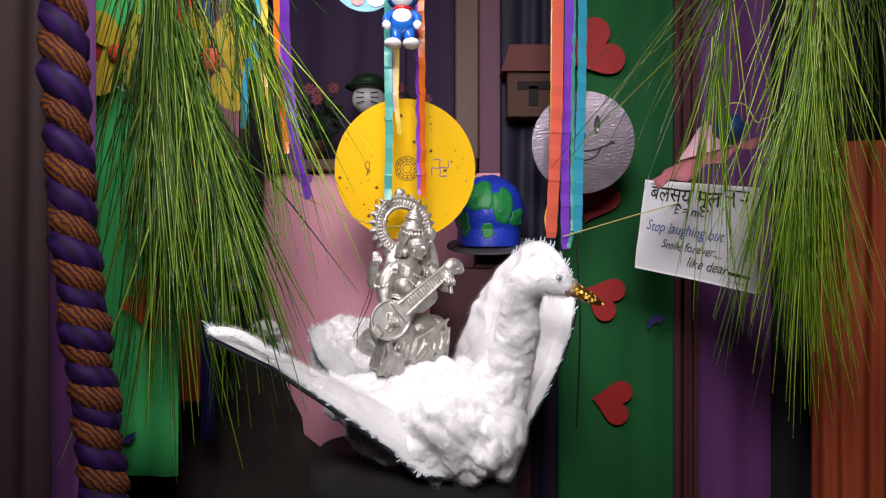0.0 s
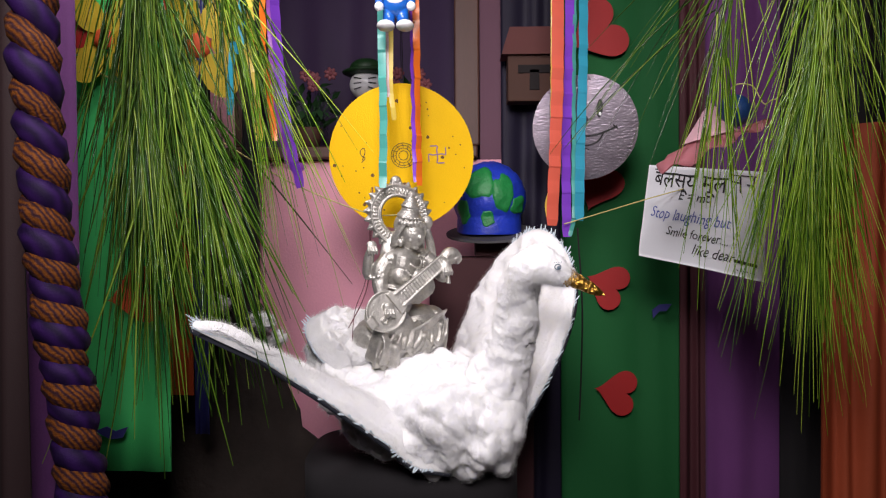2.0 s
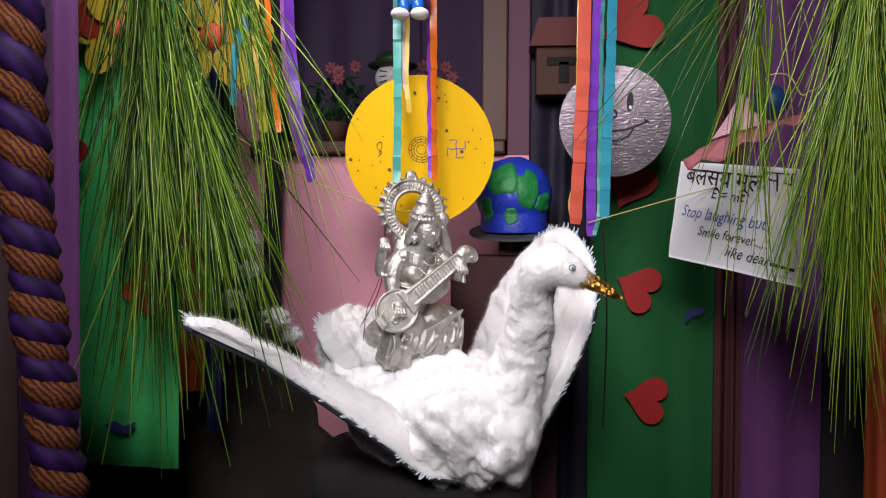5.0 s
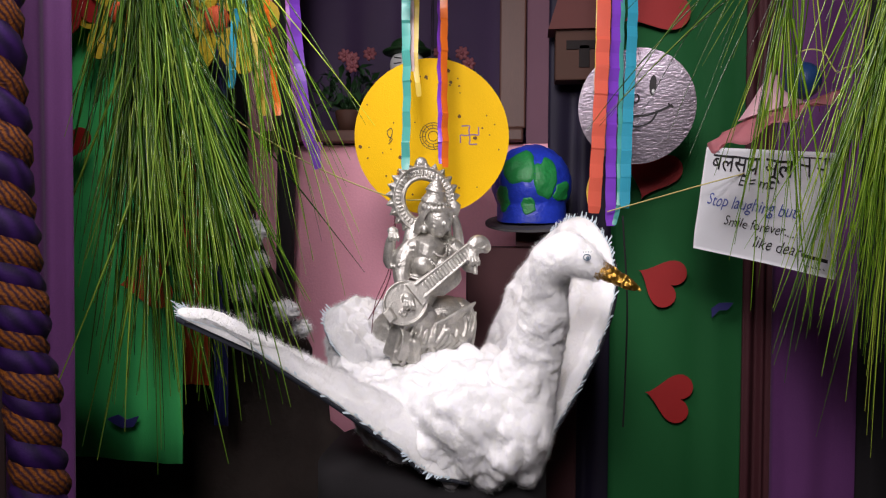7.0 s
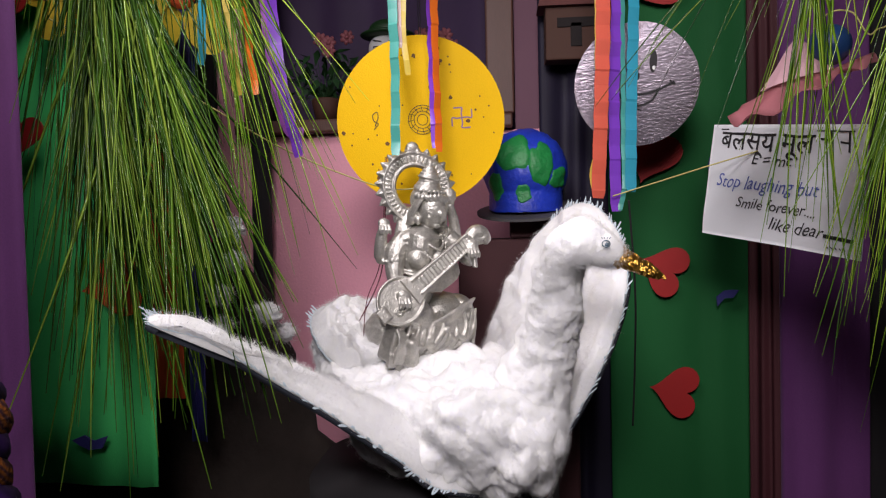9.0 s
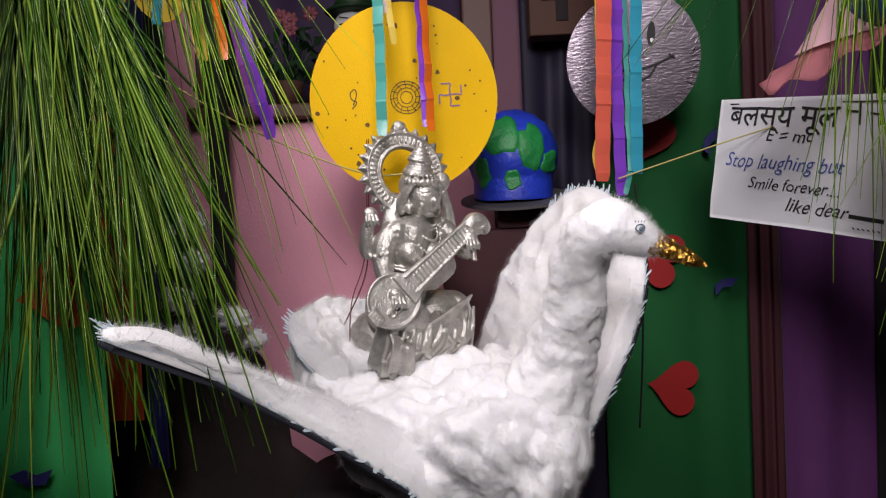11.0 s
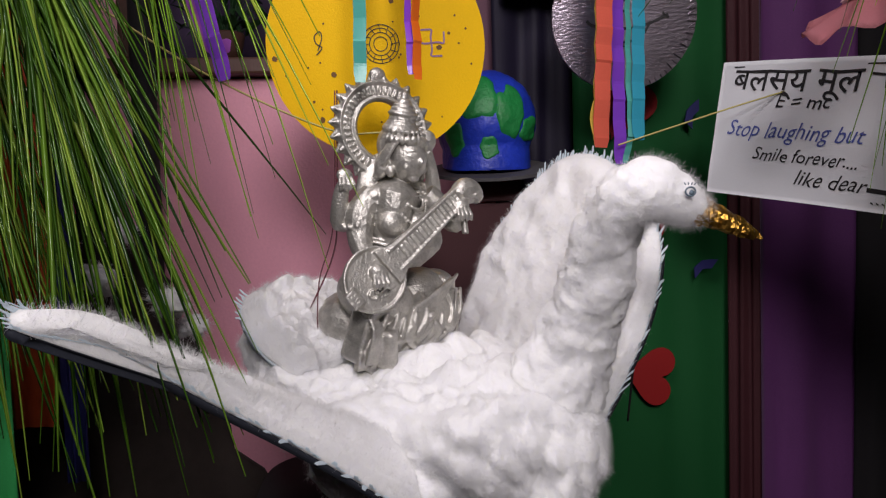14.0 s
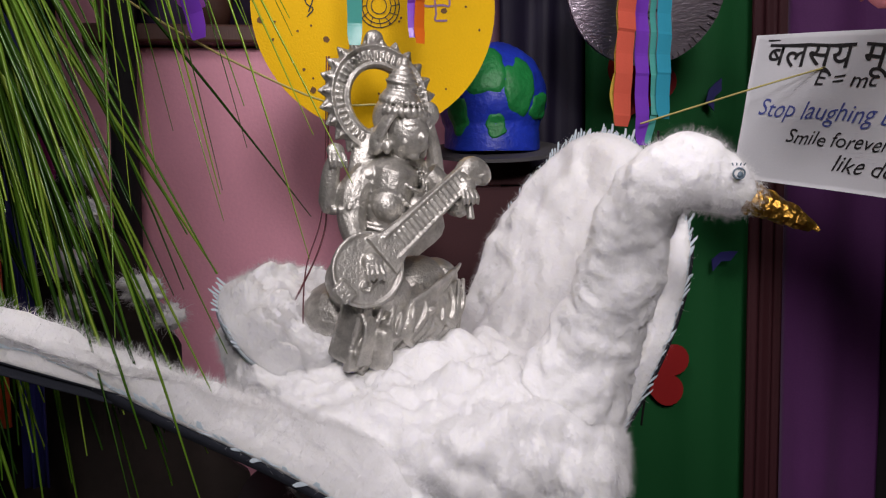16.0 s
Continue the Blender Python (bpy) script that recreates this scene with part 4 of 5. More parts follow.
    ob = thing("statue", from_bm("statue", bm, [SILVER, COPPER]), "silver-painted seated figure with lute on the cotton swan", "statue")
    cast = ob.modifiers.new("cast", "REMESH")
    cast.mode, cast.voxel_size, cast.use_smooth_shade = "VOXEL", 0.0013, True
    worn = ob.modifiers.new("worn", "SMOOTH")
    worn.factor, worn.iterations = 0.5, 1
    return ob


statue()

# ---- discs and globe ----
disc = base("sun_disc", -0.085, 1.6, 1.37, "round yellow card disc with ink dots, hanging behind the statue", "disc")
bm = bmesh.new()
TILT = pose(-0.085, 1.60, 1.528, 10, 0, 3)
slab(bm, disc_outline(0.158, 72), -0.004, 0.004, 0, TILT)
part("card", from_bm("card", bm, YELLOW, False), disc)
rnd = random.Random(4)
bm = bmesh.new()
for k in range(46):
    r, a = 0.148 * math.sqrt(rnd.random()), rnd.uniform(0, 2 * math.pi)
    s = rnd.choice((0.0016, 0.0018, 0.0022, 0.0042))
    slab(bm, [(r * math.cos(a) + s * rnd.uniform(0.7, 1.2) * math.cos(b), r * math.sin(a) + s * rnd.uniform(0.7, 1.2) * math.sin(b)) for b in np.linspace(0, 2 * math.pi, 8)[:-1]], -0.0048, -0.0041, 0, TILT)
part("ink_dot", from_bm("ink_dot", bm, mat("brown_ink", (0.16, 0.07, 0.01), 0.6, vary=0.3, bump=0), False), disc, "brown ink dots", "stuff")


def stroke(bm, points, r, m, y=-0.0046, n=24, index=0):
    """A drawn line of width 2r on a flat face."""
    p = spline([(a, 0, b) for a, b in points], n)
    quads = []
    for k in range(n):
        w = p[min(k + 1, n - 1)] - p[max(k - 1, 0)]
        w /= np.linalg.norm(w) + 1e-9
        s = np.array((-w[2], 0, w[0])) * r
        quads.append((m @ Vector(tuple(p[k] + s + (0, y, 0))), m @ Vector(tuple(p[k] - s + (0, y, 0)))))
    low = [[bm.verts.new(q) for q in pair] for pair in quads]
    lift = m.to_3x3() @ Vector((0, -0.0004, 0))
    top = [[bm.verts.new(q + lift) for q in pair] for pair in quads]
    for k in range(n - 1):
        bm.faces.new((top[k][0], top[k][1], top[k + 1][1], top[k + 1][0])).material_index = index
        for s in (0, 1):
            bm.faces.new((low[k][s], low[k + 1][s], top[k + 1][s], top[k][s])).material_index = index


bm = bmesh.new()
for r in (0.010, 0.016, 0.022, 0.027):
    stroke(bm, [(0.004 + r * math.cos(a), 0.004 + r * math.sin(a)) for a in np.linspace(0, 2 * math.pi, 13)], 0.0006, TILT, -0.0046, 40)
for k in range(12):
    a = 2 * math.pi * k / 12
    stroke(bm, [(0.004 + 0.016 * math.cos(a), 0.004 + 0.016 * math.sin(a)), (0.004 + 0.027 * math.cos(a + 0.1), 0.004 + 0.027 * math.sin(a + 0.1))], 0.0005, TILT, -0.0046, 4)
part("drawn_flower", from_bm("drawn_flower", bm, BLACK_INK, False), disc, "fine ink flower")
bm = bmesh.new()
C = (0.078, 0.006)
for a in range(4):
    c, s = math.cos(a * math.pi / 2), math.sin(a * math.pi / 2)
    stroke(bm, [(C[0] + c * u - s * v, C[1] + s * u + c * v) for u, v in ((0, 0), (0.010, 0.001), (0.018, 0.0), (0.0185, 0.008), (0.018, 0.016))], 0.0013, TILT, -0.0046, 20)
part("drawn_cross", from_bm("drawn_cross", bm, PURPLE_INK, False), disc, "purple glitter hooked cross drawn on the card")
bm = bmesh.new()
stroke(bm, [(0.052, -0.022), (0.060, -0.012), (0.052, -0.006), (0.050, 0.004), (0.058, 0.010), (0.060, 0.0), (0.054, -0.016)], 0.0008, TILT @ pose(-0.14, 0, 0.01, 0, 0, 0), -0.0046, 40)
part("drawn_curl", from_bm("drawn_curl", bm, BLACK_INK, False), disc, "ink curl")

moon = base("moon_disc", 0.349, 1.77, 1.49, "round silver foil disc with a drawn smiling face", "disc")
MT = pose(0.349, 1.77, 1.615, 9, 0, -6)
bm = bmesh.new()
rnd = random.Random(8)
slab(bm, disc_outline(0.126, 90), -0.004, 0.004, 0, MT)
part("foil", from_bm("foil", bm, FOIL, False), moon)
bm = bmesh.new()
for k in range(70):
    a = 2 * math.pi * k / 70
    r = 0.112 + rnd.uniform(-0.004, 0.008)
    slab(bm, [(r * math.cos(a), r * math.sin(a)), (0.1258 * math.cos(a), 0.1258 * math.sin(a)), (0.1258 * math.cos(a + 0.08), 0.1258 * math.sin(a + 0.08))], -0.0065 - rnd.random() * 0.002, -0.0042, 0, MT @ pose(0, 0, 0, rnd.uniform(-1, 1), 0, rnd.uniform(-1, 1)))
part("crimped_rim", from_bm("crimped_rim", bm, FOIL, False), moon, "crimped foil rim", "stuff")
bm = bmesh.new()
for x in (-0.034, 0.034):
    slab(bm, [(x + 0.0075 * math.cos(a) + 0.05 * 0.02 * math.sin(a), 0.045 + 0.022 * math.sin(a)) for a in np.linspace(0, 2 * math.pi, 25)[:-1]], -0.0066, -0.0046, 0, MT)
stroke(bm, [(-0.002 + 0.007 * math.cos(a), 0.018 + 0.009 * math.sin(a)) for a in np.linspace(0, 2 * math.pi, 11)], 0.0020, MT, -0.0060, 30)
stroke(bm, [(-0.066, -0.006), (-0.055, -0.014), (-0.02, -0.020), (0.02, -0.019), (0.05, -0.010), (0.076, 0.002)], 0.0024, MT, -0.0060, 30)
stroke(bm, [(0.067, 0.006), (0.071, 0.0), (0.078, -0.003)], 0.0018, MT, -0.0060, 8)
stroke(bm, [(-0.035, -0.019), (-0.02, -0.037), (0.004, -0.043), (0.03, -0.034), (0.045, -0.012)], 0.0020, MT, -0.0060, 24)
stroke(bm, [(-0.012, -0.052), (0.0, -0.050), (0.010, -0.053)], 0.0010, MT, -0.0055, 8)
part("drawn_face", from_bm("drawn_face", bm, BLACK_INK, False), moon, "black marker smile, nose and eyes")
bm = bmesh.new()
for x in (-0.034, 0.034):
    blob(bm, MT @ Vector((x + 0.001, -0.0068, 0.033)), (0.0035, 0.0008, 0.006), (-6, 0, -6), 0, 2)
part("eye_glint", from_bm("eye_glint", bm, TOY_WHITE), moon, "white eye glints", "stuff")

MAROON_CARD = mat("dark_maroon_card", (0.075, 0.022, 0.026), 0.8, vary=0.35, grain=16)
globe = base("globe", 0.125, 1.9, 1.30, "hand-painted blue globe with green land on a dark plate", "globe")
GC = Vector((0.122, 1.9, 1.452))


def globe_at(d):
    d = d.normalized()
    r = 0.096 + 0.003 * noise.noise(d * 5)
    p = GC + d * r
    if p.z < GC.z - 0.05:
        k = (GC.z - 0.05 - p.z)
        flat = Vector((d.x, d.y, 0))
        flat.normalize()
        p = Vector((GC.x + flat.x * (0.083 + 0.03 * k), GC.y + flat.y * (0.083 + 0.03 * k), p.z))
    return p


bm = bmesh.new()
bmesh.ops.create_icosphere(bm, subdivisions=5, radius=1.0)
for v in bm.verts:
    v.co = globe_at(v.co) + v.co.normalized() * 0.0012 * noise.noise(v.co * 22)
    v.co.z = max(v.co.z, 1.368 + 0.2 * (v.co.y - 1.9))
part("ball", from_bm("ball", bm, OCEAN), globe)
for k, (lon, lat, w, h) in enumerate(((-108, 22, 30, 24), (-70, 8, 20, 30), (-140, -22, 15, 20), (-95, -35, 13, 13), (-40, -12, 18, 14), (-160, 30, 18, 16))):
    bm = bmesh.new()
    rows = []
    for j in range(9):
        ring = []
        for i in range(30):
            a = 2 * math.pi * i / 30
            q = j / 8 * (1 + 0.45 * noise.noise(Vector((math.cos(a) * 1.4, math.sin(a) * 1.4, k * 3.3))))
            lo, la = radians(lon + w * q * math.cos(a)), radians(lat + h * q * math.sin(a))
            d = Vector((math.cos(la) * math.cos(lo), math.cos(la) * math.sin(lo), math.sin(la)))
            ring.append(bm.verts.new(globe_at(d) + d * (0.0032 - (0.0035 if j == 8 else 0))))
        rows.append(ring)
    for a, b in zip(rows, rows[1:]):
        for i in range(30):
            bm.faces.new((a[i], a[(i + 1) % 30], b[(i + 1) % 30], b[i]))
    bmesh.ops.remove_doubles(bm, verts=bm.verts, dist=0.0002)
    part("land", from_bm("land", bm, LAND), globe)
bm = bmesh.new()
bmesh.ops.create_cone(bm, cap_ends=True, segments=40, radius1=0.118, radius2=0.118, depth=0.006, matrix=pose(0.128, 1.9, 1.362, 11.5, -2, 0))
part("plate", from_bm("plate", bm, mat("grey_card_plate", (0.09, 0.085, 0.09), 0.7), False), globe, "dark grey card plate")
bm = bmesh.new()
box(bm, 0.085, 0.185, 1.875, 1.965, 1.30, 1.3625, 0.004)
part("block", from_bm("block", bm, MAROON_CARD, False), globe, "dark maroon card block")
bm = bmesh.new()
box(bm, -0.035, 0.235, 1.88, 2.03, 0.0, 1.298, 0.006)
thing("card_box", from_bm("card_box", bm, MAROON_CARD, False), "tall dark maroon card box carrying the globe", "box")

# ---- ribbons ----
R1 = "ribbons beside the silver disc"
ribbon([(0.262, 1.60, 2.49), (0.258, 1.60, 1.80), (0.250, 1.59, 1.55), (0.242, 1.588, 1.375)], 0.027, CORAL, "coral satin ribbon hanging from above", R1, seed=1, turn=0.06)
ribbon([(0.252, 1.604, 2.49), (0.25, 1.604, 1.80), (0.243, 1.60, 1.50), (0.234, 1.595, 1.42), (0.238, 1.59, 1.376)], 0.013, LEMON, "thin yellow-orange ribbon tail", R1, seed=2)
ribbon([(0.290, 1.61, 2.49), (0.285, 1.61, 1.80), (0.276, 1.605, 1.55), (0.276, 1.60, 1.350)], 0.021, VIOLET, "violet satin ribbon hanging from above", R1, seed=3, turn=0.06)
ribbon([(0.300, 1.612, 2.49), (0.296, 1.612, 1.80), (0.292, 1.606, 1.50), (0.292, 1.60, 1.40), (0.283, 1.60, 1.352)], 0.009, TEAL, "thin teal ribbon hanging from above", R1, seed=4)
ribbon([(0.318, 1.605, 2.49), (0.315, 1.605, 1.80), (0.306, 1.60, 1.55), (0.302, 1.595, 1.385)], 0.021, SKY, "sky blue satin ribbon hanging from above", R1, seed=5, turn=0.06)
R2 = "ribbons above the statue"
ribbon([(-0.113, 1.44, 2.49), (-0.112, 1.44, 1.80), (-0.108, 1.44, 1.60), (-0.112, 1.445, 1.45)], 0.016, TEAL, "teal satin ribbon hanging over the statue", R2, seed=6, turn=0.5)
ribbon([(-0.106, 1.452, 2.49), (-0.104, 1.452, 1.80), (-0.102, 1.45, 1.63)], 0.010, PALE, "pale pink ribbon hanging from above", R2, seed=7)
ribbon([(-0.094, 1.455, 2.49), (-0.094, 1.455, 1.80), (-0.096, 1.453, 1.66), (-0.089, 1.453, 1.585)], 0.010, LEMON, "thin yellow ribbon with a curled end", R2, seed=8)
ribbon([(-0.044, 1.45, 2.49), (-0.044, 1.45, 1.80), (-0.042, 1.45, 1.60), (-0.040, 1.455, 1.455)], 0.014, ORANGE, "orange satin ribbon hanging over the statue", R2, seed=9, turn=0.6)
ribbon([(-0.053, 1.458, 2.49), (-0.053, 1.458, 1.80), (-0.052, 1.457, 1.60), (-0.048, 1.458, 1.462)], 0.009, VIOLET, "thin violet ribbon hanging over the statue", R2, seed=10, turn=0.6)
R3 = "ribbons beside the pine branch"
ribbon([(-0.330, 1.42, 2.49), (-0.318, 1.42, 1.84), (-0.300, 1.42, 1.60), (-0.268, 1.42, 1.45)], 0.020, VIOLET, "violet satin ribbon hanging from above", R3, seed=11, turn=0.5)
ribbon([(-0.340, 1.426, 2.49), (-0.328, 1.426, 1.84), (-0.315, 1.426, 1.62), (-0.290, 1.424, 1.50), (-0.262, 1.424, 1.492)], 0.016, LILAC, "lilac satin ribbon with a curled end", R3, seed=12, turn=0.6)
ribbon([(-0.282, 1.185, 2.490), (-0.277, 1.185, 1.732), (-0.270, 1.185, 1.617), (-0.261, 1.185, 1.509)], 0.011, ORANGE, "orange ribbon hanging among pine needles", R3, seed=13, turn=0.6)
ribbon([(-0.305, 1.185, 2.490), (-0.297, 1.185, 1.740), (-0.301, 1.185, 1.648), (-0.286, 1.185, 1.509)], 0.014, LEMON, "pale yellow ribbon hanging among pine needles", R3, seed=14, turn=0.6)
ribbon([(-0.303, 1.185, 2.490), (-0.311, 1.185, 1.734), (-0.328, 1.185, 1.658), (-0.334, 1.185, 1.552)], 0.011, SKY, "sky blue ribbon hanging among pine needles", R3, seed=15, turn=0.6)

# ---- threads ----
thread([(-0.62, 1.30, 1.66), (-0.44, 1.36, 1.555), (-0.30, 1.45, 1.465), (-0.158, 1.543, 1.405), (-0.08, 1.555, 1.40)], 0.0014, THREAD, "pale yellow thread strung across the display")
thread([(0.268, 1.585, 1.378), (0.36, 1.59, 1.405), (0.47, 1.60, 1.437), (0.56, 1.54, 1.462)], 0.0014, THREAD, "pale yellow thread tied to the ribbons")
for k, p in enumerate((((-0.082, 1.594, 2.49), (-0.082, 1.594, 1.9), (-0.080, 1.592, 1.56)), ((-0.085, 1.594, 2.49), (-0.085, 1.594, 1.9), (-0.084, 1.592, 1.56)))):
    thread(p, 0.0009, BLACK_INK, "black thread holding the yellow disc")
thread([(-0.145, 1.56, 1.46), (-0.150, 1.53, 1.30), (-0.158, 1.50, 1.23), (-0.205, 1.46, 1.135)], 0.0012, THREAD_RED, "dark red thread hanging behind the statue")
thread([(-0.148, 1.56, 1.46), (-0.155, 1.53, 1.28), (-0.175, 1.48, 1.20), (-0.178, 1.45, 1.115)], 0.0009, THREAD_RED, "dark red thread hanging behind the statue")
thread([(0.345, 1.72, 2.49), (0.345, 1.74, 2.0), (0.347, 1.764, 1.735)], 0.0008, BLACK_INK, "black thread holding the foil disc")
thread([(0.30, 1.60, 1.37), (0.315, 1.63, 1.20), (0.318, 1.66, 1.05), (0.32, 1.7, 0.92)], 0.002, BLACK_CLOTH, "black cord hanging below the ribbons")


# ---- written sheet ----
note = base("note", 0.55, 1.55, 1.27, "white paper sheet with black and blue handwriting, hung on threads", "paper")
TL, TR, BL, BR = (Vector(p) for p in ((0.473, 1.656, 1.512), (0.618, 1.385, 1.470), (0.459, 1.685, 1.306), (0.642, 1.450, 1.258)))


def on_sheet(u, v, lift=0.0):
    """The place at u across and v down the sheet, both 0 to 1."""
    p = TL.lerp(TR, u).lerp(BL.lerp(BR, u), v)
    n = (TR - TL).cross(BL - TL).normalized()
    if n.y > 0:
        n = -n
    return p + n * (lift + 0.004 * math.sin(u * 5 + v * 2) + 0.003 * noise.noise(Vector((u * 3, v * 3, 1))))


verts, faces = [], []
NU, NV = 40, 30
for h in (0, 1):
    for j in range(NV):
        for i in range(NU):
            verts.append(on_sheet(i / (NU - 1), j / (NV - 1), -0.0006 * h))
for h in (0, 1):
    for j in range(NV - 1):
        for i in range(NU - 1):
            k = h * NU * NV + j * NU + i
            q = (k, k + NU, k + NU + 1, k + 1)
            faces.append(q if not h else q[::-1])
for j in range(NV - 1):
    for i in (0, NU - 1):
        k = j * NU + i
        faces.append((k, k + NU, k + NU + NU * NV, k + NU * NV))
for i in range(NU - 1):
    for j in (0, NV - 1):
        k = j * NU + i
        faces.append((k, k + 1, k + 1 + NU * NV, k + NU * NV))
part("sheet", mesh_of("sheet", verts, faces, PAPER), note)


def written(text, u, v, size, material, slant=0.35, slope=0.0, stretch=1.0, weight=0.012):
    """Words laid on the sheet, starting at u, v; size is a share of the sheet's height."""
    data = bpy.data.curves.new("words", "FONT")
    data.body, data.size, data.shear, data.offset, data.resolution_u = text, 1.0, slant, weight, 3
    tmp = bpy.data.objects.new("words", data)
    me = bpy.data.meshes.new_from_object(tmp)
    bpy.data.objects.remove(tmp)
    rnd = random.Random(len(text))
    for p in me.vertices:
        x, y = p.co.x * size * 0.72 * stretch, p.co.y * size + 0.006 * math.sin(p.co.x * 5)
        p.co = on_sheet(u + x, v - y + slope * x, 0.0011)
    me.materials.append(material)
    part("writing", me, note)


written("बलस्य मूल", 0.07, 0.205, 0.225, BLACK_INK, 0.15, 0.03, 0.95, 0.006)
written("E = mc", 0.31, 0.335, 0.135, BLACK_INK, 0.3, 0.0, 0.95, 0.0)
written("Stop laughing but", 0.07, 0.545, 0.165, BLUE_INK, 0.42, 0.02, 0.80, -0.002)
written("Smile forever....", 0.22, 0.715, 0.135, BLACK_INK, 0.45, 0.02, 0.82, 0.0)
written("like dear", 0.43, 0.875, 0.155, BLACK_INK, 0.45, 0.02, 0.85, 0.0)


def bars(rects, material):
    bm = bmesh.new()
    for u0, v0, u1, v1 in rects:
        q = [bm.verts.new(on_sheet(a, b, 0.0012)) for a, b in ((u0, v0), (u1, v0 + 0.01), (u1, v1 + 0.01), (u0, v1))]
        bm.faces.new(q)
    part("writing", from_bm("writing", bm, material, False), note, "strokes that cannot be read", "stuff")


bars([(0.07, 0.035, 0.93, 0.045), (0.74, 0.10, 0.80, 0.115), (0.795, 0.05, 0.807, 0.20), (0.85, 0.12, 0.90, 0.135), (0.895, 0.05, 0.907, 0.20)], BLACK_INK)
bars([(0.775, 0.84, 0.95, 0.87)], BLACK_INK)
bars([(0.80 + 0.025 * k, 0.93, 0.812 + 0.025 * k, 0.94) for k in range(6)], BLACK_INK)

# ---- pink paper hat with a ball ----
hat = base("paper_hat", 0.487, 1.325, 1.525, "pink crepe paper hat with a dark blue ball on top", "hat")
HM = pose(0.500, 1.315, 1.530, 0, -14, 0) @ Matrix.Scale(1.15, 4)
bm = bmesh.new()
n = 40
rings = []
for r, z in ((0.001, 0.052), (0.012, 0.040), (0.024, 0.022), (0.038, 0.004), (0.042, 0.0)):
    rings.append([bm.verts.new(HM @ Vector((r * (1 + 0.06 * math.sin(7 * a)) * math.cos(a) - 0.012 * (1 - z / 0.05), r * 0.9 * math.sin(a), z))) for a in (2 * math.pi * k / n for k in range(n))])
for a, b in zip(rings, rings[1:]):
    for k in range(n):
        bm.faces.new((a[k], a[(k + 1) % n], b[(k + 1) % n], b[k]))
part("cone", from_bm("cone", bm, PINK_PALE), hat, "pale pink paper cone")
bm = bmesh.new()
rings = []
for r, w in ((0.036, 0.0), (0.050, 0.4), (0.064, 0.8), (0.074, 1.0)):
    ring = []
    for k in range(60):
        a = 2 * math.pi * k / 60
        dip = -0.020 * w * max(0, -math.cos(a)) - 0.018 * w * max(0.0, math.sin(-a - 0.5)) + w * 0.006 * math.sin(9 * a)
        ring.append(bm.verts.new(HM @ Vector((r * (1.0 + 0.25 * w * abs(math.cos(a))) * math.cos(a) - 0.010, r * 0.8 * math.sin(a), dip))))
    rings.append(ring)
for a, b in zip(rings, rings[1:]):
    for k in range(60):
        bm.faces.new((a[k], a[(k + 1) % 60], b[(k + 1) % 60], b[k]))
bmesh.ops.solidify(bm, geom=bm.faces[:], thickness=0.001)
part("brim", from_bm("brim", bm, PINK_PAPER), hat, "ruffled pink crepe brim")
bm = bmesh.new()
bmesh.ops.create_icosphere(bm, subdivisions=4, radius=0.0285, matrix=Matrix.Translation((0.522, 1.295, 1.570)))
part("ball", from_bm("ball", bm, BALL_BLUE), hat, "dark blue painted ball")
bm = bmesh.new()
tube(bm, spline([(0.50, 1.29, 1.568), (0.515, 1.288, 1.61), (0.548, 1.286, 1.612), (0.57, 1.27, 1.58), (0.60, 1.25, 1.70), (0.62, 1.2, 2.49)], 40), 0.0012, 5)
part("wire", from_bm("wire", bm, THREAD), hat, "thin wire")


# ---- pine branches ----
def needles(tufts, per, length, spread, droop, seed, r=0.00125):
    """Long curved needles in bunches; tufts are (place, way, count share, lean)."""
    rnd = random.Random(seed)
    verts, faces = [], []
    for place, way, share, bright in tufts:
        place, way = Vector(place), Vector(way).normalized()
        for _ in range(int(per * share)):
            d = (way + Vector((rnd.gauss(0, 1), rnd.gauss(0, 0.7), rnd.gauss(0, 1))) * spread).normalized()
            size = length * rnd.uniform(0.65, 1.2)
            p = place + Vector((rnd.gauss(0, 0.008), rnd.gauss(0, 0.008), rnd.gauss(0, 0.02)))
            pull = droop * rnd.uniform(0.3, 1.4)
            k = len(verts)
            segs = 7
            side = d.cross(Vector((rnd.uniform(-0.4, 0.4), 1, rnd.uniform(-0.2, 0.2)))).normalized()
            twist = Vector((rnd.gauss(0, 0.05), rnd.gauss(0, 0.05), 0))
            w0 = r * rnd.uniform(0.7, 1.25)
            for j in range(segs + 1):
                u = j / segs
                q = p + d * size * u + Vector((0, 0, -1)) * pull * size * u * u + twist * size * u * u
                w = w0 * (1 - 0.75 * u * u)
                back = side.cross(d).normalized()
                verts += [q - side * w, q + side * w, q + back * w * 0.8]
            for j in range(segs):
                a, b = k + 3 * j, k + 3 * j + 3
                faces += [(a, a + 1, b + 1, b), (a + 1, a + 2, b + 2, b + 1), (a + 2, a, b, b + 2)]
    return verts, faces


def branch(name, stems, groups, label):
    top = base(name, *stems[0][0][-1], label, "pine branch")
    for points, r in stems:
        bm = bmesh.new()
        line = spline(points, 24)
        tube(bm, line, list(np.linspace(r, r * 0.45, 24)), 9)
        for v in bm.verts:
            v.co += Vector((noise.noise(v.co * 120), noise.noise(v.co * 120 + Vector((5, 0, 0))), 0)) * 0.002
        part("stem", from_bm("stem", bm, BARK), top, "rough brown twig")
    for material, args in groups:
        part("needle_bunch", mesh_of("needle_bunch", *needles(*args), material), top, "long thin green pine needles", "stuff")


def along(points, n, way, share, bright=0):
    line = spline(points, n)
    return [(tuple(p), way, share, bright) for p in line]


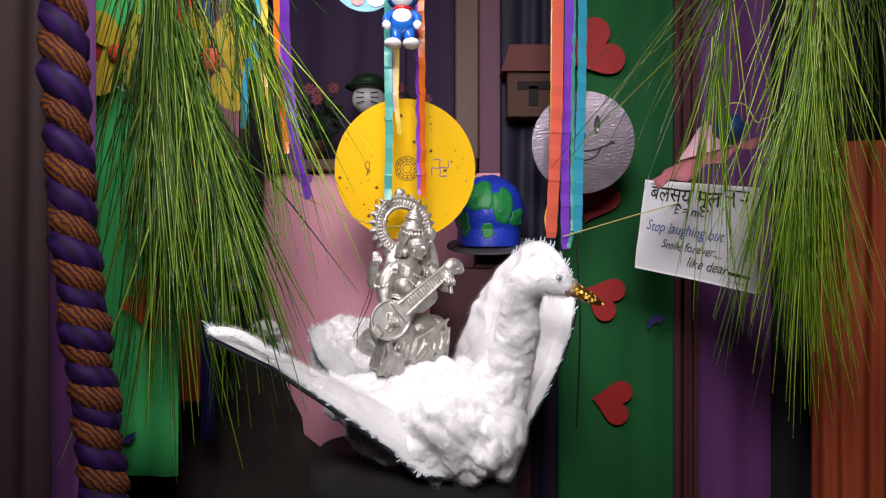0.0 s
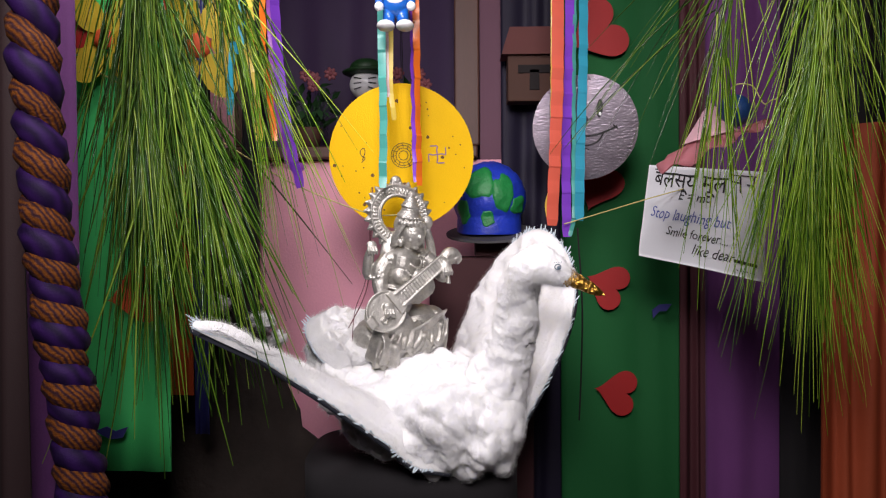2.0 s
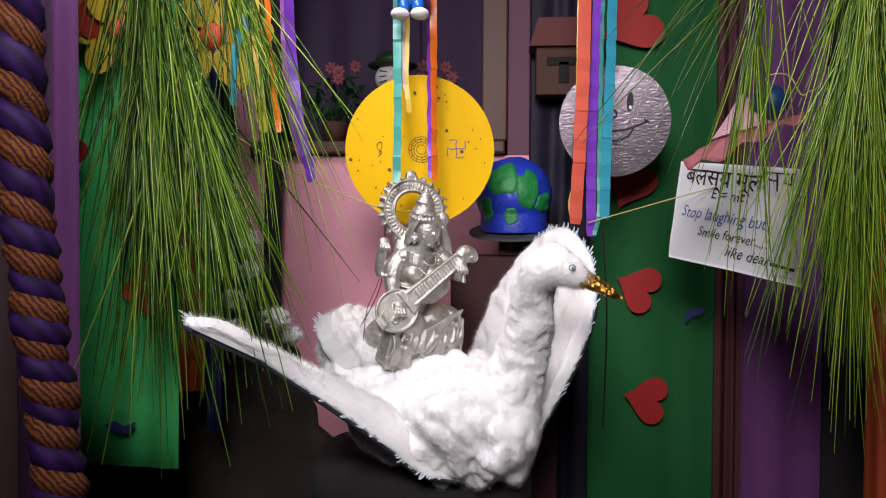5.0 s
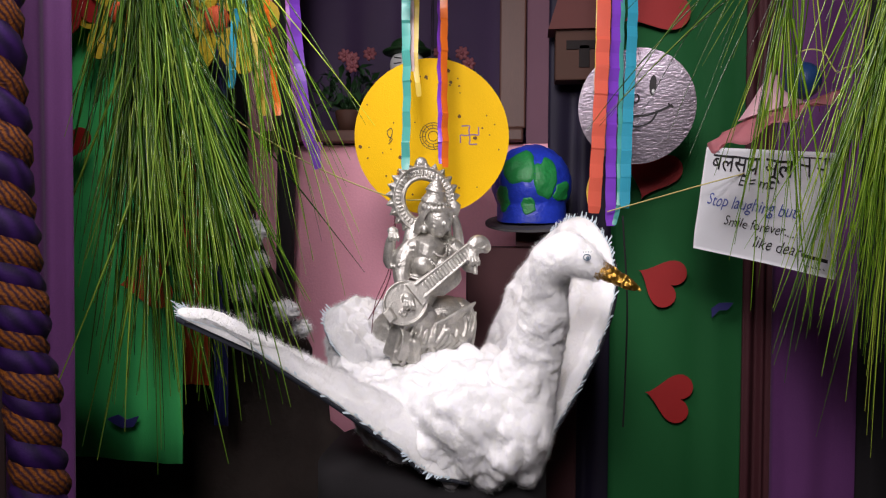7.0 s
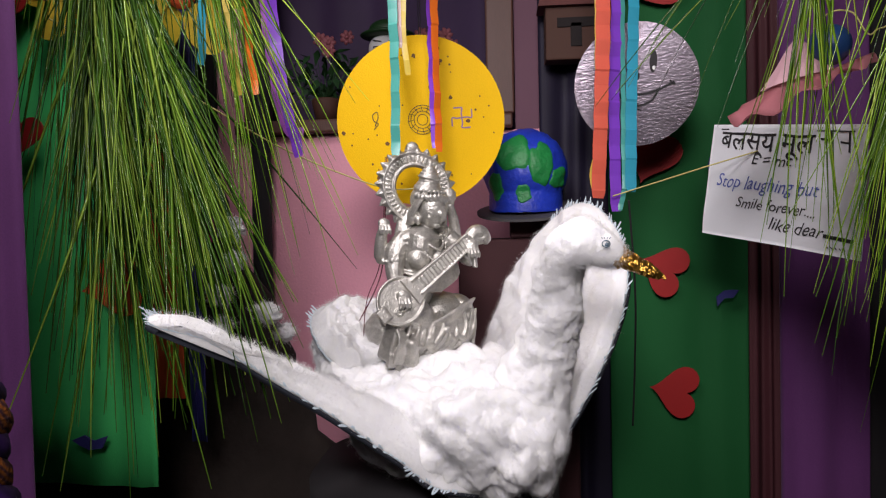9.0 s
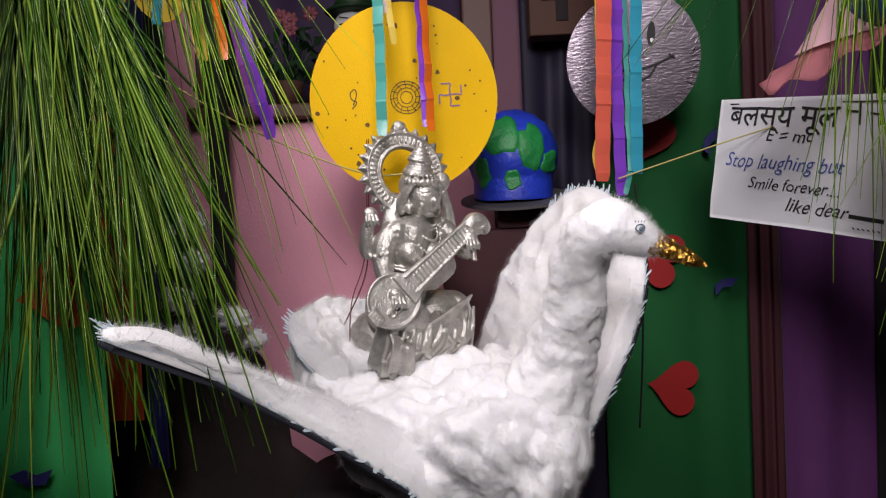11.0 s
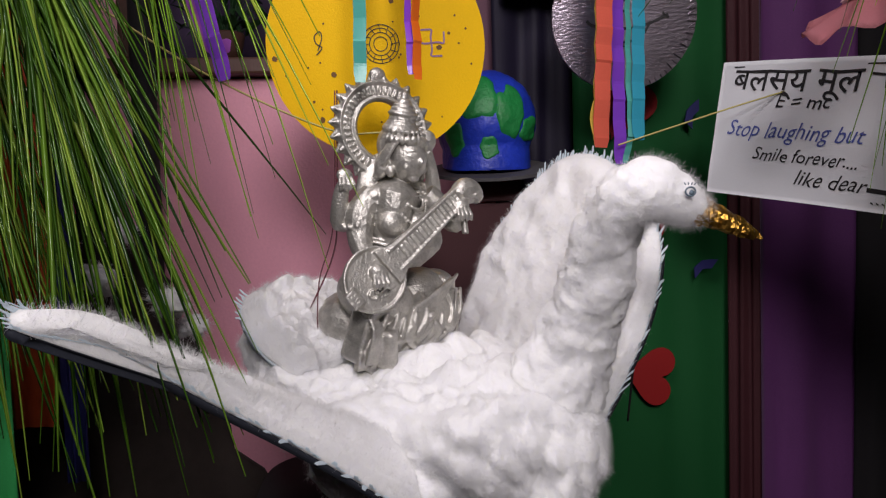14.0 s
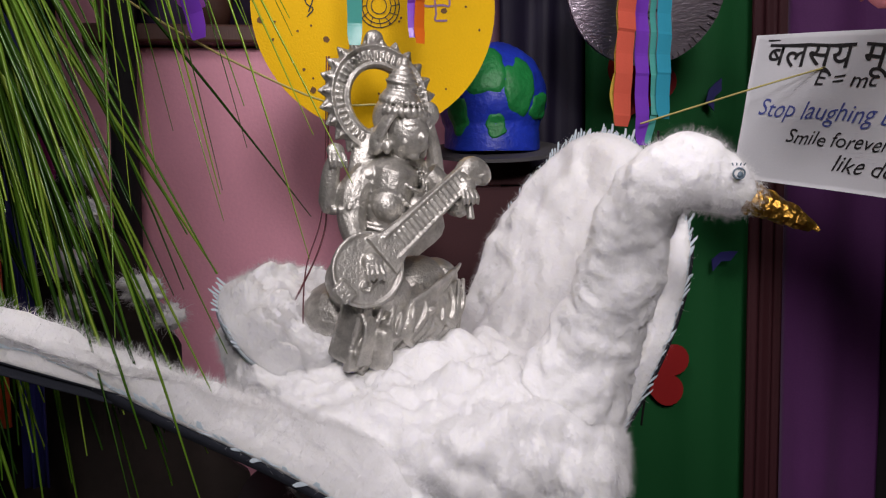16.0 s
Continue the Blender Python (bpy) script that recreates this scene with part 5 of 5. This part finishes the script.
ML = [(-0.47, 1.20, 2.49), (-0.475, 1.20, 2.0), (-0.485, 1.20, 1.78), (-0.49, 1.20, 1.58)]
SL = [(-0.47, 1.20, 2.08), (-0.42, 1.19, 1.97), (-0.37, 1.18, 1.86), (-0.33, 1.18, 1.78)]
# Shaded tone higher up, brighter tones lower: light put into the needles' colour.
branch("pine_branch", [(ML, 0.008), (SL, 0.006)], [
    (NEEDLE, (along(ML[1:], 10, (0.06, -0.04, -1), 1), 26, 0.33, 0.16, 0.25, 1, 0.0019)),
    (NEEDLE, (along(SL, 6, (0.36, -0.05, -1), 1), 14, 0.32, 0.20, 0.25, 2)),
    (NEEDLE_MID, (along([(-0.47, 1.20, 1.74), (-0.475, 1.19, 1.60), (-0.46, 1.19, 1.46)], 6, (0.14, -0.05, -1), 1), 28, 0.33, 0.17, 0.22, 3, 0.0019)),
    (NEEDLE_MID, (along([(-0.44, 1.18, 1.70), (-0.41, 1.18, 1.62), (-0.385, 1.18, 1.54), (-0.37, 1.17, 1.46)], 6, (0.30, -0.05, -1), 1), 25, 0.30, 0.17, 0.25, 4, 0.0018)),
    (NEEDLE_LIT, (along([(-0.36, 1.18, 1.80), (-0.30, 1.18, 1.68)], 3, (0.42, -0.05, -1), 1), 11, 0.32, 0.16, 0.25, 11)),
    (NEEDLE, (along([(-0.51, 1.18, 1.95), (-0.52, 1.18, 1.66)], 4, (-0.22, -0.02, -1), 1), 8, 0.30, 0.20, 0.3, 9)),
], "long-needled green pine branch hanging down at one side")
MR = [(0.66, 1.14, 2.49), (0.625, 1.14, 1.98), (0.602, 1.14, 1.80), (0.592, 1.14, 1.60)]
SR = [(0.63, 1.16, 2.08), (0.56, 1.20, 1.94), (0.50, 1.23, 1.86), (0.485, 1.235, 1.76)]
# Mostly the lit needle tone; the shaded tone fills the outer sprays.
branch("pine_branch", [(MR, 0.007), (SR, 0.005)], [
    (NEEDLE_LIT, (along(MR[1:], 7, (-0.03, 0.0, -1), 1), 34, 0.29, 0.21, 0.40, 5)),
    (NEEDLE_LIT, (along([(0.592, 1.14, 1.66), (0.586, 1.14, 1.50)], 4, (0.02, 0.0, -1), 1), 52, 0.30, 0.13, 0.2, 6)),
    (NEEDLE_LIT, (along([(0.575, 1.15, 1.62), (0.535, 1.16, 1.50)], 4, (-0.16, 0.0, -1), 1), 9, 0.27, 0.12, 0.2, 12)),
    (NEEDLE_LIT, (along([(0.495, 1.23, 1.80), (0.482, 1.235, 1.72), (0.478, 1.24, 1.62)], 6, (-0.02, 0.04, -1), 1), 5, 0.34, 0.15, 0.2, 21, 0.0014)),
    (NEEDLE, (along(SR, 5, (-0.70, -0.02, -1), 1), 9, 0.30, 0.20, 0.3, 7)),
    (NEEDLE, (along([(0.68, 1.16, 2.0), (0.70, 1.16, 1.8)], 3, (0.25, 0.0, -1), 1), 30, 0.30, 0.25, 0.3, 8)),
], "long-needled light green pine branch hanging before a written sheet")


# ---- twisted cloth rope ----
rope = base("twisted_rope", -0.42, 0.92, 0.0, "thick rope of twisted purple satin and ochre brocade", "rope")
line = spline([(-0.475, 0.86, 2.49), (-0.462, 0.86, 2.10), (-0.448, 0.86, 1.70), (-0.430, 0.86, 1.36), (-0.401, 0.86, 1.12), (-0.376, 0.86, 0.85), (-0.36, 0.87, 0.45), (-0.35, 0.87, 0.02)], 260)
for j, m in enumerate((ROPE_PURPLE, ROPE_GOLD)):
    pts, rad = [], []
    for k in range(260):
        a = k / 259 * 2 * math.pi * 34 + j * math.pi
        pts.append((line[k][0] - 0.016 + 0.0120 * math.cos(a), line[k][1] + 0.0120 * math.sin(a), line[k][2]))
        rad.append(0.0175 + 0.0055 * noise.noise(Vector((k * 0.13, j * 5.0, 0))) + 0.001 * math.sin(k * 2.1))
    bm = bmesh.new()
    tube(bm, pts, rad, 16)
    part("strand", from_bm("strand", bm, m), rope, ("purple satin strand", "ochre brocade strand")[j])


# ---- hanging toy ----
bm = bmesh.new()
TX, TY = -0.079, 1.385
blob(bm, (TX - 0.018, TY - 0.012, 1.748), (0.017, 0.022, 0.010), (0, 0, 0), 1, 3)
blob(bm, (TX + 0.018, TY - 0.012, 1.748), (0.017, 0.022, 0.010), (0, 0, 0), 1, 3)
for s in (-1, 1):
    tube(bm, [(TX + 0.014 * s, TY, 1.752), (TX + 0.012 * s, TY, 1.78)], [0.011, 0.012], 12, 0)
    tube(bm, spline([(TX + 0.018 * s, TY, 1.812), (TX + 0.030 * s, TY - 0.008, 1.800), (TX + 0.030 * s, TY - 0.014, 1.786)], 8), 0.0075, 10, 0)
    blob(bm, (TX + 0.030 * s, TY - 0.016, 1.783), (0.009, 0.009, 0.009), (0, 0, 0), 1, 2)
blob(bm, (TX, TY, 1.793), (0.025, 0.020, 0.026), (0, 0, 0), 0, 3)
blob(bm, (TX, TY - 0.006, 1.800), (0.020, 0.017, 0.020), (0, 0, 0), 1, 3)
tube(bm, [(TX, TY, 1.814), (TX, TY, 1.820)], [0.019, 0.019], 16, 2)
blob(bm, (TX, TY, 1.846), (0.033, 0.030, 0.030), (0, 0, 0), 0, 3)
blob(bm, (TX, TY - 0.008, 1.842), (0.026, 0.025, 0.024), (0, 0, 0), 1, 3)
tube(bm, [(TX, TY, 1.87), (TX, TY + 0.01, 2.49)], 0.0008, 5, 0)
thing("hanging_doll", from_bm("hanging_doll", bm, [TOY_BLUE, TOY_WHITE, TOY_RED]), "small blue and white plastic doll hanging on a thread", "doll")

paddle = base("paper_disc", -0.165, 1.45, 1.83, "round blue paper disc with red and white patches", "disc")
bm = bmesh.new()
PM = pose(-0.160, 1.45, 1.905, 0, 0, 6)
slab(bm, disc_outline(0.070, 40), -0.002, 0.002, 0, PM)
tube(bm, [(-0.16, 1.452, 1.97), (-0.16, 1.452, 2.49)], 0.0008, 5)
part("disc", from_bm("disc", bm, SKY, False), paddle)
for m, cx, cz, r in ((TOY_RED, -0.015, -0.045, 0.014), (TOY_WHITE, 0.022, -0.040, 0.020), (PINK_PALE, 0.03, -0.046, 0.012)):
    bm = bmesh.new()
    slab(bm, [(cx + x, cz + z) for x, z in disc_outline(r, 20)], -0.0045 - r * 0.05, -0.0022, 0, PM)
    part("patch", from_bm("patch", bm, m, False), paddle)

# ---- on the sill ----
bm = bmesh.new()
DX, DY = -0.222, 2.12
tube(bm, spline([(DX, DY, 1.612), (DX, DY, 1.66), (DX, DY, 1.72), (DX, DY, 1.75)], 12), list(np.linspace(0.045, 0.026, 12)), 18, 0)
blob(bm, (DX, DY, 1.797), (0.050, 0.046, 0.044), (0, 0, 0), 1, 3)
blob(bm, (DX, DY + 0.004, 1.834), (0.072, 0.066, 0.012), (0, 0, 0), 2, 3)
blob(bm, (DX, DY + 0.006, 1.846), (0.050, 0.046, 0.030), (0, 0, 0), 2, 3)
for k in range(6):
    s = -1 if k < 3 else 1
    z = 1.795 + 0.012 * (k % 3 - 1)
    tube(bm, [(DX + 0.010 * s, DY - 0.0455, z), (DX + 0.032 * s, DY - 0.038, z + 0.005 * (k % 3 - 1))], 0.0015, 5, 3)
thing("doll", from_bm("doll", bm, [PINK_PAPER, TOY_WHITE, LEAF, BLACK_INK]), "round white doll head with a dark green hat on the sill", "doll")


def bouquet(x, y, z, seed, label, h=0.16, wide=0.10, blooms=5):
    rnd = random.Random(seed)
    pot = base("flower_pot", x, y, z, label, "plant")
    bm = bmesh.new()
    tube(bm, [(x, y, z), (x, y, z + 0.03), (x, y, z + 0.055), (x, y, z + 0.06)], [0.026, 0.033, 0.038, 0.036], 20)
    part("pot", from_bm("pot", bm, CARD), pot)
    bm = bmesh.new()
    for _ in range(90):
        a, t = rnd.uniform(0, 2 * math.pi), rnd.uniform(0.3, 1)
        c = Vector((x + wide * t * math.cos(a), y + 0.5 * wide * t * math.sin(a), z + 0.05 + h * rnd.uniform(0.1, 1) * (1.15 - 0.5 * t)))
        m = Matrix.Translation(c) @ Euler((rnd.uniform(-1, 1), rnd.uniform(-1, 1), a)).to_matrix().to_4x4()
        size = rnd.uniform(0.014, 0.026)
        q = [bm.verts.new(m @ Vector(p)) for p in ((-size, 0, 0), (-0.3 * size, 0.4 * size, 0.1 * size), (size, 0, -0.2 * size), (-0.3 * size, -0.4 * size, 0.1 * size))]
        bm.faces.new(q)
        tube(bm, [(x, y, z + 0.05), tuple(c)], 0.0009, 4)
    part("leaf_bunch", from_bm("leaf_bunch", bm, LEAF), pot, "dark green leaves", "stuff")
    for k in range(blooms):
        c = Vector((x + rnd.uniform(-0.8, 0.8) * wide, y - 0.04, z + 0.06 + h * rnd.uniform(0.5, 1.05)))
        bm = bmesh.new()
        for p in range(7):
            a = 2 * math.pi * p / 7
            blob(bm, c + Vector((0.011 * math.cos(a), -0.004, 0.011 * math.sin(a))), (0.010, 0.003, 0.007), (0, -math.degrees(a), 0), 0, 1)
        blob(bm, c + Vector((0, -0.006, 0)), (0.006, 0.005, 0.006), (0, 0, 0), 0, 1)
        part("bloom", from_bm("bloom", bm, PETAL), pot, "faded pink bloom")


bouquet(-0.39, 2.12, 1.612, 1, "potted bunch of dark leaves and faded pink blooms on the sill")
bouquet(-0.09, 2.13, 1.612, 2, "potted bunch of dark leaves and dull red blooms on the sill", 0.15, 0.08, 4)

# ---- cardboard hut ----
hut = base("card_hut", 0.25, 2.0, 1.72, "small brown cardboard hut with a red roof hung on cloth", "hut")
bm = bmesh.new()
box(bm, 0.178, 0.322, 1.955, 2.015, 1.715, 1.845, 0.003)
part("wall", from_bm("wall", bm, CARD, False), hut)
bm = bmesh.new()
slab(bm, [(0.160, 1.838), (0.340, 1.838), (0.318, 1.91), (0.182, 1.91)], 1.940, 2.02)
part("roof", from_bm("roof", bm, CARD_RED, False), hut, "dull red card roof")
for b in ((0.236, 0.262, 1.745, 1.80), (0.205, 0.295, 1.79, 1.812)):
    bm = bmesh.new()
    box(bm, b[0], b[1], 1.951, 1.957, b[2], b[3], 0.001)
    part("opening", from_bm("opening", bm, DARK, False), hut, "dark opening")


# ---- yellow paper flowers on the far side of the pine ----
def paper_flower(x, y, z, r, seed, label):
    top = base("paper_flower", x, y, z, label, "flower", "yellow paper flowers")
    rnd = random.Random(seed)
    for k in range(6):
        a = 60 * k + rnd.uniform(-8, 8)
        bm = bmesh.new()
        m = pose(x, y, z, rnd.uniform(-12, 12), a, rnd.uniform(-10, 10))
        slab(bm, [(r * 0.62 + 0.42 * r * math.cos(b), 0.30 * r * math.sin(b)) for b in np.linspace(0, 2 * math.pi, 19)[:-1]], -0.001, 0.001, 0, m)
        part("petal", from_bm("petal", bm, YELLOW_PAPER, False), top)
    bm = bmesh.new()
    tube(bm, [(x, y + 0.003, z), (x, y + 0.003, 2.49)], 0.0008, 5)
    part("string", from_bm("string", bm, THREAD), top, "thin thread")
    bm = bmesh.new()
    blob(bm, (x, y - 0.004, z), (0.22 * r, 0.012, 0.22 * r), (0, 0, 0), 0, 3)
    part("centre", from_bm("centre", bm, ORANGE_PAPER), top, "orange paper centre")


paper_flower(-0.475, 1.45, 1.735, 0.115, 1, "large yellow paper flower behind pine needles")
paper_flower(-0.63, 1.38, 1.73, 0.09, 2, "yellow paper flower on the green sheet")
